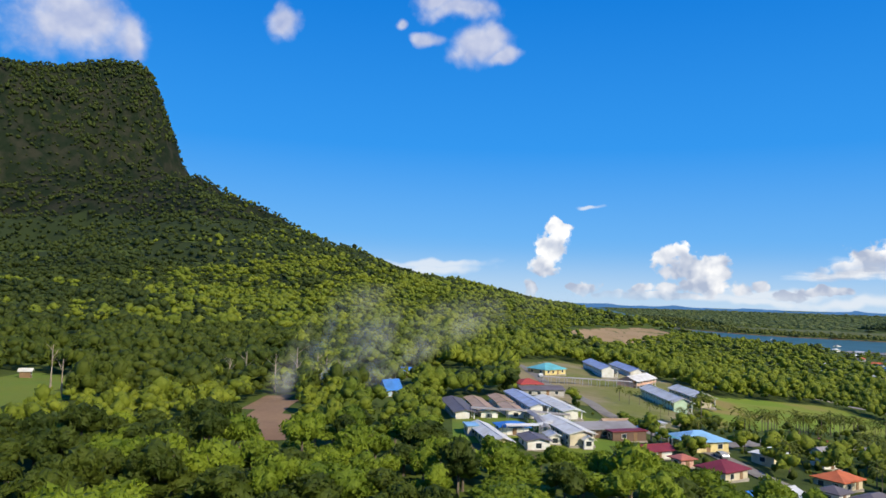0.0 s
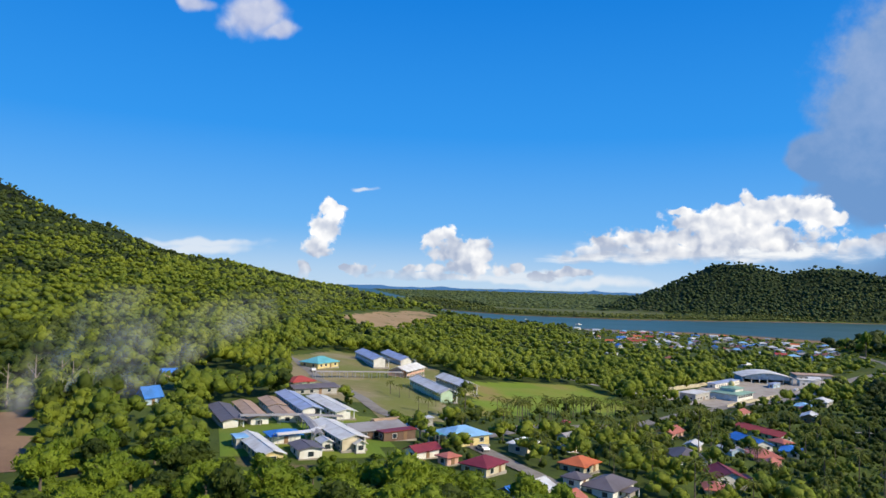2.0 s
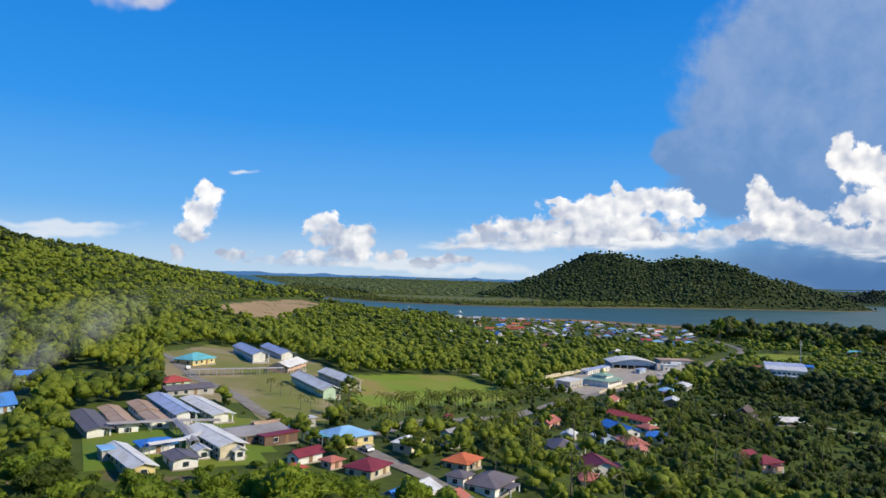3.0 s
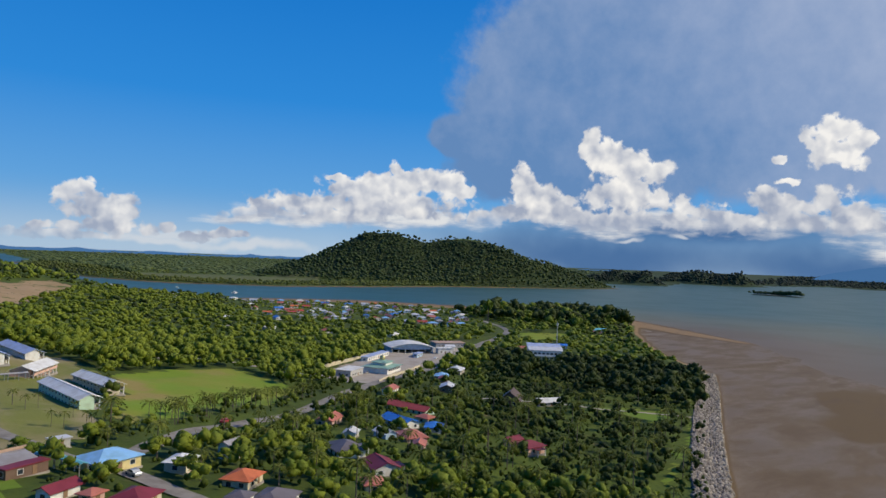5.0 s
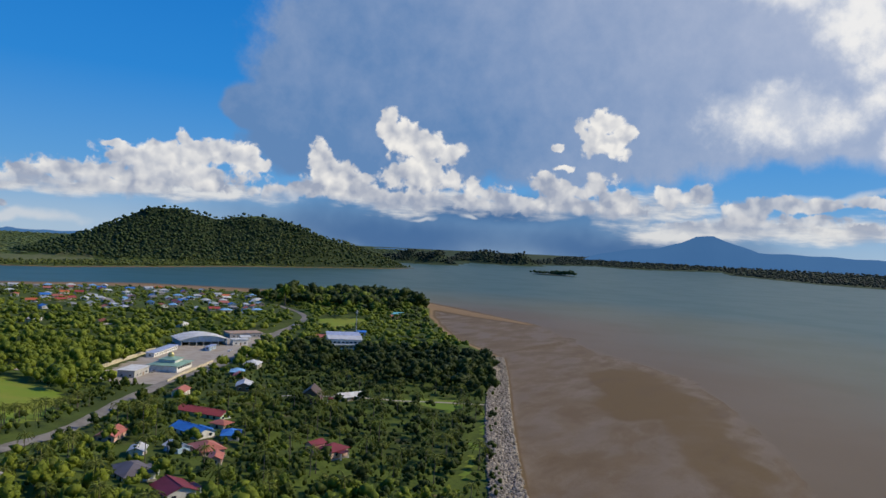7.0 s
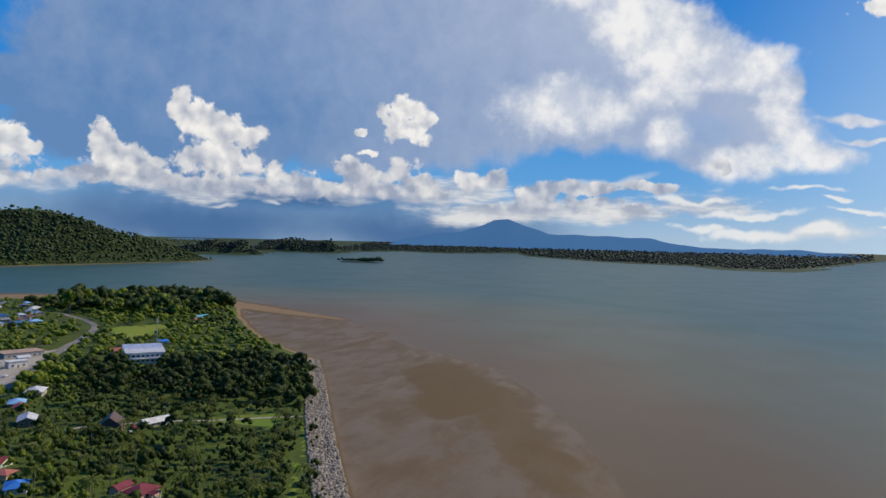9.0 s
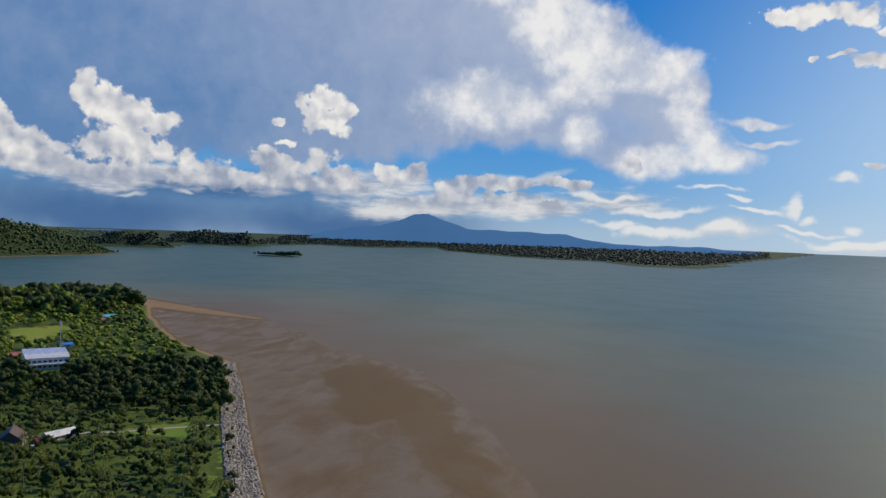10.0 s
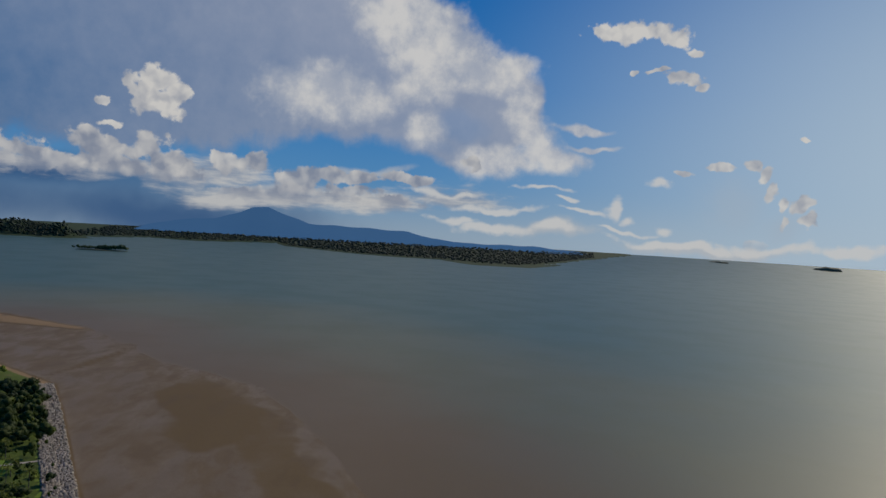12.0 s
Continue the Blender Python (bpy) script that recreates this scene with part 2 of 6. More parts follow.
shown = overlay(shown, (1.04, 1.04, 1.03), density(cover(spot_soft, heaps_low, 0.2, 1.3), wg.math("MULTIPLY_ADD", puffs, 0.5, wg.math("MULTIPLY", flow, 0.5)), 2.0, 0.7, 0.85))
shown = overlay(shown, (0.66, 0.80, 0.96), density(cover(spot_soft, ring_body, 0.3), ragged, 0.8, 0.9, 0.45))
level = wg.math("MULTIPLY_ADD", wg.math("SUBTRACT", fine, 0.5), 2.4, height)
for group, low, high, base, solid in ((heaps_north, 0.2, 4.6, -0.6, 0.94), (heaps_south, 1.6, 9.0, 1.4, 0.95), (heaps_west, 2.0, 7.2, 1.6, 0.97), (heaps_east, 2.0, 8.0, 1.9, 0.98), (ring_heap, -9.0, 6.0, 0.0, 0.9), (heaps_high, -16.0, 4.0, 2.0, 0.97)):
    shown = overlay(shown, heap_colour(low, high), wg.math("MULTIPLY", density(cover(spot_soft if group is ring_heap else spot_crisp, group, 0.2, 1.12), crumble, 1.15, 0.34, solid), wg.span(level, base, base + 2.2)))
out = wg.node("ShaderNodeOutputWorld")
wt.links.new(shown, out.inputs[0])

# ---- materials ----


def surface(name, rough=0.8, metal=0.0):
    m = bpy.data.materials.new(name)
    m.use_nodes = True
    g = Graph(m.node_tree)
    shader = m.node_tree.nodes["Principled BSDF"]
    shader.inputs["Roughness"].default_value, shader.inputs["Metallic"].default_value = rough, metal
    return m, g, shader


def place_of(g):
    return g.node("ShaderNodeNewGeometry").outputs["Position"]


def bump(g, shader, heightfield, strength=0.4, distance=0.1):
    b = g.node("ShaderNodeBump")
    b.inputs["Strength"].default_value, b.inputs["Distance"].default_value = strength, distance
    g.feed(b.inputs["Height"], heightfield)
    g.feed(shader.inputs["Normal"], b.outputs[0])


def painted(name, colour, rough=0.7, dirt=0.25, size=1.2, metal=0.0):
    """A painted, rendered or sheeted surface with stains at two scales."""
    m, g, s = surface(name, rough, metal)
    p = place_of(g)
    stain = g.span(g.noise(p, 1 / size, 4.0), 0.35, 0.75)
    grain = g.noise(p, 9.0, 3.0)
    dark = tuple(c * (1 - dirt) * k for c, k in zip(colour, (0.95, 0.9, 0.82)))
    col = g.mix(stain, colour, dark)
    g.feed(s.inputs["Base Color"], g.mix(g.math("MULTIPLY", grain, 0.25), col, tuple(c * 0.7 for c in colour)))
    bump(g, s, grain, 0.15, 0.02)
    return m


def leafage(name, dark, light, tip, island=True):
    """Foliage whose colour varies from plant to plant and over each crown."""
    m, g, s = surface(name, 0.62)
    s.inputs["Specular IOR Level"].default_value = 0.25
    pick = g.node("ShaderNodeNewGeometry").outputs["Random Per Island"] if island else g.node("ShaderNodeObjectInfo").outputs["Random"]
    p = place_of(g)
    wide = g.span(g.noise(p, 0.016, 4.0, 0.6), 0.38, 0.62)
    spots = g.noise(p, 0.45, 4.0, 0.65)
    fac = g.math("ADD", g.math("MULTIPLY", pick, 0.30), g.math("MULTIPLY", wide, 0.35))
    fac = g.math("ADD", fac, g.math("MULTIPLY", g.span(g.noise(p, 0.075, 2.0), 0.38, 0.62), 0.40), clamp=True)
    col = g.mix(fac, dark, light)
    col = g.mix(g.span(spots, 0.50, 0.72, 0.0, 0.7), col, tip)
    # dark spots paint the shade of gaps between the leaves
    col = g.mix(g.span(spots, 0.46, 0.32, 0.0, 0.6), col, tuple(c * 0.35 for c in dark))
    g.feed(s.inputs["Base Color"], col)
    bump(g, s, g.noise(p, 0.75, 4.0, 0.65), 0.8, 0.8)
    # light shining through the leaves
    t = g.node("ShaderNodeBsdfTranslucent")
    g.feed(t.inputs["Color"], col)
    m2 = g.node("ShaderNodeMixShader")
    m2.inputs[0].default_value = 0.30
    m.node_tree.links.new(s.outputs[0], m2.inputs[1])
    m.node_tree.links.new(t.outputs[0], m2.inputs[2])
    m.node_tree.links.new(m2.outputs[0], m.node_tree.nodes["Material Output"].inputs[0])
    return m


GREEN = leafage("foliage_near", (0.080, 0.140, 0.010), (0.225, 0.290, 0.018), (0.240, 0.300, 0.030), False)
GREEN_FAR = leafage("foliage_far", (0.095, 0.145, 0.012), (0.245, 0.285, 0.022), (0.235, 0.275, 0.032))
# mountain leaves darkened: cloud shadow on the slopes put into their colour
SHADED_JUNGLE = leafage("foliage_cloud_shaded", (0.014, 0.032, 0.007), (0.075, 0.102, 0.014), (0.072, 0.092, 0.018))
MANGROVE = leafage("foliage_mangrove", (0.090, 0.120, 0.022), (0.140, 0.160, 0.030), (0.140, 0.150, 0.034))
COASTAL = leafage("foliage_coastal", (0.014, 0.030, 0.005), (0.072, 0.098, 0.010), (0.070, 0.088, 0.014))
# leaf colours of the far woods, with some distance haze mixed in
PLAINWOOD = leafage("foliage_plain", (0.110, 0.155, 0.055), (0.180, 0.220, 0.075), (0.180, 0.210, 0.080))
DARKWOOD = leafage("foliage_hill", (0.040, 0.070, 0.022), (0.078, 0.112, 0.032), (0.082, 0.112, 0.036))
SPITWOOD = leafage("foliage_far_shore", (0.022, 0.036, 0.022), (0.038, 0.056, 0.032), (0.038, 0.054, 0.034))
# darker copies of the greens, with shade put into the leaf colour
SHADED_GREEN = leafage("foliage_shaded", (0.020, 0.042, 0.005), (0.085, 0.115, 0.010), (0.095, 0.120, 0.018), False)
DARKENED_FAR = leafage("foliage_darkened", (0.026, 0.052, 0.006), (0.108, 0.138, 0.012), (0.108, 0.134, 0.020))
PALMLEAF = leafage("foliage_palm", (0.095, 0.130, 0.016), (0.200, 0.220, 0.034), (0.230, 0.215, 0.046), False)
BARK = painted("bark", (0.16, 0.13, 0.10), 0.9, 0.4, 0.5)

# ground: grass, soil and leaf litter
EARTH, g, s = surface("ground_cover", 0.95)
s.inputs["Specular IOR Level"].default_value = 0.25
p = place_of(g)
patch = g.span(g.noise(p, 0.02, 5.0, 0.6), 0.42, 0.62)
tuft = g.noise(p, 0.6, 5.0, 0.65)
col = g.mix(patch, (0.082, 0.115, 0.014), (0.050, 0.072, 0.010))
col = g.mix(g.span(g.noise(p, 0.06, 4.0), 0.62, 0.74), col, (0.15, 0.115, 0.06))
col = g.mix(g.span(tuft, 0.45, 0.7, 0.0, 0.6), col, (0.030, 0.055, 0.010))
# bare wet mud below the plants, rock on steep mountain faces
zed = g.node("ShaderNodeSeparateXYZ")
g.feed(zed.inputs[0], p)
slope = g.node("ShaderNodeSeparateXYZ")
g.feed(slope.inputs[0], g.node("ShaderNodeNewGeometry").outputs["Normal"])
level = g.math("ADD", zed.outputs[2], g.math("MULTIPLY", g.math("SUBTRACT", g.noise(p, 0.04, 5.0, 0.6), 0.5), 0.12))
mudcol = g.mix(g.span(g.noise(p, 0.035, 5.0, 0.6), 0.40, 0.62), (0.150, 0.101, 0.052), (0.172, 0.122, 0.072))
mudcol = g.mix(g.span(level, 0.17, 0.26), mudcol, (0.128, 0.080, 0.028))
mudcol = g.mix(g.span(level, 0.40, 0.60), mudcol, (0.260, 0.165, 0.075))
streak = g.noise(g.vec("MULTIPLY", g.vec("ADD", p, g.vec("MULTIPLY", g.noise(p, 0.03, 3.0, 0.5, True), (22.0, 22.0, 0.0))), (0.020, 0.055, 0.0)), 1.0, 5.0, 0.62)
mudcol = g.mix(g.span(streak, 0.54, 0.66, 0.0, 0.55), mudcol, (0.105, 0.066, 0.030))
mudcol = g.mix(g.span(g.noise(p, 0.5, 4.0), 0.5, 0.8, 0.0, 0.25), mudcol, (0.12, 0.085, 0.055))
wetness = g.math("MULTIPLY", g.span(streak, 0.56, 0.42), g.span(level, 0.24, 0.12))
bare = g.span(zed.outputs[2], 1.35, 0.75)
# leaf litter on the wooded slopes
col = g.mix(g.span(slope.outputs[2], 0.985, 0.955), col, (0.022, 0.036, 0.010))
# dark forest floor of the country beyond the river
reach = g.vec("LENGTH", g.vec("MULTIPLY", p, (1.0, 1.0, 0.0)))
seaward = g.span(g.vec("DOT_PRODUCT", p, (1.0, -1.5, 0.0)), -400.0, 300.0)
col = g.mix(g.math("MULTIPLY", g.span(reach, 1500.0, 2300.0, 0.0, 0.9), seaward), col, (0.030, 0.050, 0.020))
g.feed(s.inputs["Base Color"], g.mix(bare, col, mudcol))
g.feed(s.inputs["Roughness"], g.math("SUBTRACT", 0.95, g.math("MULTIPLY", bare, g.math("MULTIPLY_ADD", wetness, 0.22, 0.22))))
bump(g, s, tuft, 0.5, 0.3)

# shade on the cliffs is put into this dark rock colour
ROCKFACE, g, s = surface("cliff_rock", 0.9)
p = place_of(g)
g.feed(s.inputs["Base Color"], g.mix(g.span(g.noise(p, 0.03, 5.0), 0.4, 0.65), (0.010, 0.018, 0.009), (0.028, 0.030, 0.020)))
s.inputs["Specular IOR Level"].default_value = 0.08
bump(g, s, g.noise(p, 0.05, 5.0), 0.8, 6.0)

# water: silty close to the mud, green-grey further out, bluer in the distance
WATER, g, s = surface("water", 0.16)
s.inputs["IOR"].default_value, s.inputs["Specular IOR Level"].default_value = 1.33, 0.40
p = place_of(g)
near = g.node("ShaderNodeAttribute")
near.attribute_name = "offshore"
off = near.outputs["Fac"]
cloudy = g.math("MULTIPLY", g.math("SUBTRACT", g.noise(p, 0.006, 4.0), 0.5), 0.25)
off = g.math("ADD", off, cloudy)
col = g.mix(g.span(off, 0.0, 0.45), (0.135, 0.086, 0.036), (0.108, 0.112, 0.060))
col = g.mix(g.span(off, 0.35, 1.0), col, (0.044, 0.096, 0.078))
g.feed(s.inputs["Base Color"], col)
wind = g.span(g.noise(p, 0.010, 3.0), 0.4, 0.65)
g.feed(s.inputs["Roughness"], g.math("MULTIPLY_ADD", wind, 0.03, 0.41))
ripple = g.math("ADD", g.noise(p, 0.55, 3.0), g.math("MULTIPLY", g.noise(p, 2.2, 2.0), 0.4))
bump(g, s, ripple, 0.015, 0.1)

# blue of the air in between, put into a glowing surface colour
HAZE_BLUE, g, s = surface("glowing_haze_blue", 1.0)
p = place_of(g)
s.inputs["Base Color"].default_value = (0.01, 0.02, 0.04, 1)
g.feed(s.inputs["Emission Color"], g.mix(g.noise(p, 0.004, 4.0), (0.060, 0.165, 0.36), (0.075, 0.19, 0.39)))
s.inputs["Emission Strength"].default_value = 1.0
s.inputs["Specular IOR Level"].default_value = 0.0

# ---- the lie of the land ----
SHORE = [(-5300, -5300), (-2500, -5000), (-900, -2200), (-250, -700), (-40, -200), (70, -10), (130, 45), (215, 86), (298, 125),
         (440, 188), (490, 212), (560, 285), (628, 336), (720, 397), (800, 440), (875, 520), (850, 580), (803, 600), (760, 720),
         (711, 822), (640, 880), (560, 930), (496, 1086), (440, 1350), (387, 1606), (420, 1900), (470, 2250), (700, 3000), (760, 3400),
         (900, 5300), (-5300, 5300)]
BANK = [(1080, 5300), (900, 3400), (860, 3150), (700, 2700), (640, 2380), (590, 1950), (564, 1660), (600, 1530), (647, 1420),
        (837, 1310), (1100, 1310), (1405, 1338), (1700, 1300), (1980, 1255), (2180, 1285), (2240, 1480), (2650, 1650), (2856, 1443),
        (2960, 1500), (3300, 1600), (3310, 1390), (3480, 1260), (3560, 1330), (3895, 1109), (3839, 886), (4143, 471), (3878, 374), (3560, -44),
        (3482, -443), (3299, -582), (3313, -765), (4078, -1339), (4512, -1777), (5300, -2080), (5300, 5300)]


# the drying mud, its seaward curve, and the firmer brown banks on it
FLATS = [(762, 289), (709, 250), (640, 205), (584, 165), (547, 118), (495, 76), (440, 49), (390, 32), (350, 17), (305, 7), (265, -3), (190, -45), (90, -120),
         (-60, -160), (60, 20), (215, 100), (440, 200), (560, 300), (720, 410), (800, 380)]
BAR = [(477, 142), (512, 134), (510, 112), (472, 86), (432, 63), (390, 58), (362, 72), (345, 89), (372, 102), (405, 117)]
OUTER_BAR = [(545, 126), (495, 82), (440, 56), (390, 38), (350, 23), (305, 13), (262, 3), (245, 30), (285, 48), (330, 62), (375, 80), (440, 112), (500, 136)]


def inside_by(points, ring):
    """Signed distance to a ring, positive inside."""
    px, py = points[:, 0], points[:, 1]
    far, odd = np.full(len(px), 1e9), np.zeros(len(px), bool)
    for (ax, ay), (bx, by) in zip(ring, ring[1:] + ring[:1]):
        dx, dy = bx - ax, by - ay
        t = np.clip(((px - ax) * dx + (py - ay) * dy) / (dx * dx + dy * dy), 0, 1)
        far = np.minimum(far, np.hypot(px - ax - t * dx, py - ay - t * dy))
        if dy:
            odd ^= ((ay > py) != (by > py)) & (px < dx * (py - ay) / dy + ax)
    return np.where(odd, far, -far)


def line_at(points, line):
    """Distance to a polyline, and the third value of its points, carried along it."""
    px, py = points[:, 0], points[:, 1]
    far, val = np.full(len(px), 1e9), np.zeros(len(px))
    for (ax, ay, av), (bx, by, bv) in zip(line, line[1:]):
        dx, dy = bx - ax, by - ay
        t = np.clip(((px - ax) * dx + (py - ay) * dy) / (dx * dx + dy * dy), 0, 1)
        d = np.hypot(px - ax - t * dx, py - ay - t * dy)
        val = np.where(d < far, av + (bv - av) * t, val)
        far = np.minimum(far, d)
    return far, val


def ridge(points, line, foot, grow, power):
    """Height of a ridge: each stretch falls off to both sides, wider where it is higher."""
    px, py = points[:, 0], points[:, 1]
    best = np.zeros(len(px))
    for (ax, ay, av), (bx, by, bv) in zip(line, line[1:]):
        dx, dy = bx - ax, by - ay
        t = np.clip(((px - ax) * dx + (py - ay) * dy) / (dx * dx + dy * dy), 0, 1)
        top = av + (bv - av) * t
        d = np.hypot(px - ax - t * dx, py - ay - t * dy)
        best = np.maximum(best, top * np.clip(1 - d / (foot + grow * top), 0, 1) ** power)
    return best


def ease(v, a, b):
    t = np.clip((v - a) / (b - a), 0, 1)
    return t * t * (3 - 2 * t)


def rough_field(points, size, octaves=4, seed=0):
    """Smooth value noise, made from sums of turned waves."""
    rng = np.random.RandomState(seed)
    total, amp = np.zeros(len(points)), 1.0
    for _ in range(octaves):
        for _ in range(5):
            a, ph, k = rng.rand() * 6.283, rng.rand() * 6.283, (0.7 + 0.6 * rng.rand()) * 6.283 / size
            total += amp * np.sin((points[:, 0] * math.cos(a) + points[:, 1] * math.sin(a)) * k + ph) / 5 ** 0.5
        amp, size = amp * 0.5, size * 0.47
    return total


def polar(az, r, z=0.0):
    return (r * math.sin(radians(az)), r * math.cos(radians(az)), z)


SPUR = [polar(-21.0, 1850, 330), polar(-17.5, 1600, 232), polar(-15.2, 1480, 187), polar(-10.8, 1330, 126), polar(-6.7, 1270, 96),
        polar(-3.9, 1270, 85), polar(-0.2, 1310, 73), polar(3.5, 1400, 57), polar(8.0, 1540, 32), polar(10.5, 1700, 12), polar(11.5, 1850, 0)]
CREST = [polar(-50, 2700, 690), polar(-33.1, 2450, 702), polar(-31.1, 2440, 712), polar(-29.1, 2420, 704), polar(-27.6, 2410, 736), polar(-26.2, 2390, 748), polar(-24.9, 2380, 738)]
HILL = [polar(36.2, 2260, 44), polar(37.4, 2265, 92), polar(38.4, 2275, 128), polar(39.6, 2290, 146), polar(41.4, 2300, 152), polar(42.6, 2300, 139), polar(44.2, 2300, 127),
        polar(45.4, 2300, 138), polar(46.9, 2300, 146), polar(48.2, 2300, 138), polar(49.6, 2300, 124), polar(51.2, 2320, 88), polar(53.0, 2350, 76), polar(54.2, 2380, 72), polar(55.8, 2400, 54), polar(57.5, 2440, 30), polar(58.8, 2480, 10)]
HEADLANDS = [[polar(58.2, 3300, 30), polar(59.2, 3320, 62), polar(60.4, 3330, 40), polar(61.8, 3300, 68), polar(62.4, 3290, 20)], [polar(63.8, 3740, 22), polar(65.0, 3750, 68), polar(66.2, 3760, 26)], [polar(67.3, 3760, 44), polar(68.5, 3740, 64), polar(69.7, 3730, 16)],
             [polar(71.4, 3820, 22), polar(72.3, 3800, 56), polar(73.4, 3830, 16)], [polar(64.3, 4250, 30), polar(65.6, 4250, 50), polar(66.8, 4300, 26)]]


def bowl(points):
    """The far rim, where the plain and the sea close with the sky."""
    r = np.hypot(points[:, 0], points[:, 1])
    rim = np.interp(np.degrees(np.arctan2(points[:, 0], points[:, 1])), [-10, 10, 40, 60, 80, 100, 120], [30, 34, 47, 58, 72, 84, 90])
    return rim * np.clip((r - 2800) / 2100, 0, 1.1) ** 2


def relief(points):
    """Ground height and distance from the waterline."""
    x, y = points[:, 0], points[:, 1]
    home, over = inside_by(points, SHORE), inside_by(points, BANK)
    sd = np.maximum(home, over)
    gentle = 22 * np.exp(-(np.maximum(x, 0) / 158) ** 2) * (1 - ease(y, 900, 1400)) * ease(home, 5, 110)
    n = rough_field(points, 420, 4, 3)
    spur = ridge(points, SPUR, 420, 2.0, 1.35)
    d2, z2 = line_at(points, CREST)
    shoulder = 425 + 175 * ease(-x, 880, 1250)
    cap = np.interp(d2, [0, 30, 60, 95, 135, 175, 215], [1.0, 0.97, 0.88, 0.68, 0.40, 0.13, 0.0])
    apron = np.interp(d2, [0, 195, 430, 820, 1300, 1800], [1.0, 1.0, 0.68, 0.34, 0.11, 0.0])
    peak = shoulder * apron + (z2 - shoulder) * cap
    hill = ridge(points, HILL, 110, 1.7, 1.35)
    high = np.maximum(np.maximum(spur, peak), hill)
    for line in HEADLANDS:
        d, z = line_at(points, line)
        high = np.maximum(high, z * np.clip(1 - d / 110, 0, 1) ** 0.8)
    high = high * (1 + 0.045 * n * np.clip(high / 60, 0, 1) * (1 - 0.75 * np.clip(cap, 0, 1))) + 1.2 * n * np.clip(high / 20, 0, 1)
    # ravines down the flanks
    gully = 1 - np.abs(rough_field(points, 330, 3, 17))
    high = high * (1 + 0.11 * np.clip(gully - 0.9, -1.7, 0.0) * ease(line_at(points, SPUR)[0], 70, 260) * (1 - ease(cap, 0.0, 0.3)) * np.clip(high / 50, 0, 1) * (x < 500))
    land = 0.4 + 1.6 * ease(sd, 0, 9) + gentle + high * ease(sd, 0, 60) + 0.35 * rough_field(points, 60, 3, 5) * ease(sd, 10, 60)
    # mud flats off the near shore, a sand tongue beyond the point, a beach on the river
    inner = inside_by(points, FLATS)
    grain = rough_field(points, 70, 4, 8)
    flat = np.interp(inner, [-60, -6, 10, 60], [-0.5, -0.05, 0.09, 0.10]) + 0.035 * grain * ease(inner, -4, 30)
    bar = np.interp(inside_by(points, BAR) + 3 * grain, [-14, -2, 8], [-0.3, 0.12, 0.30])
    crescent = np.interp(inside_by(points, OUTER_BAR) + 5 * grain, [-12, 0, 9], [-0.3, 0.10, 0.23])
    d4, w4 = line_at(points, [(512, 224, 5), (560, 214, 9), (612, 206, 7), (660, 210, 3)])
    bar = np.maximum(bar, np.interp(w4 - d4, [-10, 0, 5], [-0.3, 0.10, 0.26]))
    beach = np.interp(home, [-9, -3, 0], [-0.3, 0.30, 0.75])
    bar = np.maximum(np.maximum(bar, beach), crescent)
    d6, w6 = line_at(points, [(875, 520, 40), (820, 440, 48), (775, 360, 36), (740, 285, 12)])
    tongue = 0.9 * (1 - ease(d6, w6 * 0.2, w6)) - 0.2
    d7, w7 = line_at(points, [(850, 590, 16), (780, 720, 52), (690, 860, 52), (560, 950, 26)])
    strand = 1.1 * (1 - ease(d7, w7 * 0.6, w7 * 1.8)) - 0.3
    d8, w8 = line_at(points, [polar(97, 3500, 20), polar(100, 3330, 90), polar(103, 3330, 60), polar(106, 3700, 20)])
    spit = 1.0 * (1 - ease(d8, w8 * 0.4, w8 * 1.5)) - 0.3
    bed = np.maximum(np.maximum(np.maximum(flat, bar), np.maximum(tongue, strand)), np.maximum(spit, np.minimum(-0.25 + 0.02 * sd, -0.25)))
    return np.where(sd > 0, np.maximum(land, bed), np.clip(np.minimum(bed, 0.75), -6, 1)) + bowl(points), sd


def ground_at(x, y):
    return float(relief(np.array([[x, y]], float))[0][0])


def sheet(name, verts, faces, material, smooth=True):
    me = bpy.data.meshes.new(name)
    me.from_pydata(verts, [], faces)
    me.materials.append(material)
    if smooth:
        me.polygons.foreach_set("use_smooth", np.ones(len(me.polygons), bool))
    me.update()
    return new(name, me)


def polar_sheet(radii, turns):
    rr, aa = np.meshgrid(radii, np.radians(turns), indexing="ij")
    pts = np.stack([rr.ravel() * np.sin(aa.ravel()), rr.ravel() * np.cos(aa.ravel())], 1)
    n, k = len(radii), len(turns)
    i, j = np.meshgrid(np.arange(n - 1), np.arange(k), indexing="ij")
    i, j, j2 = i.ravel(), j.ravel(), (j.ravel() + 1) % k
    return pts, np.stack([i * k + j, i * k + j2, (i + 1) * k + j2, (i + 1) * k + j], 1)[:, ::-1]


TURNS = np.concatenate([np.arange(-42, 135, 0.45), np.arange(135, 318, 4.0)])
RADII = np.concatenate([[2, 20, 40], np.geomspace(60, 4930, 310)])
pts, quads = polar_sheet(RADII, TURNS)
z, sd = relief(pts)
ground = sheet("ground", np.column_stack([pts, z]).tolist(), quads.tolist(), EARTH)
tagged(ground, "grassy coastal plain with wet brown mud flats and mountain slopes", "ground", kind="structure")
me = ground.data
me.materials.append(ROCKFACE)
nz = np.zeros(len(me.polygons) * 3)
me.polygons.foreach_get("normal", nz)
cz = np.zeros(len(me.polygons) * 3)
me.polygons.foreach_get("center", cz)
me.polygons.foreach_set("material_index", ((nz[2::3] < 0.66) & (cz[2::3] > 200)).astype(np.int32))

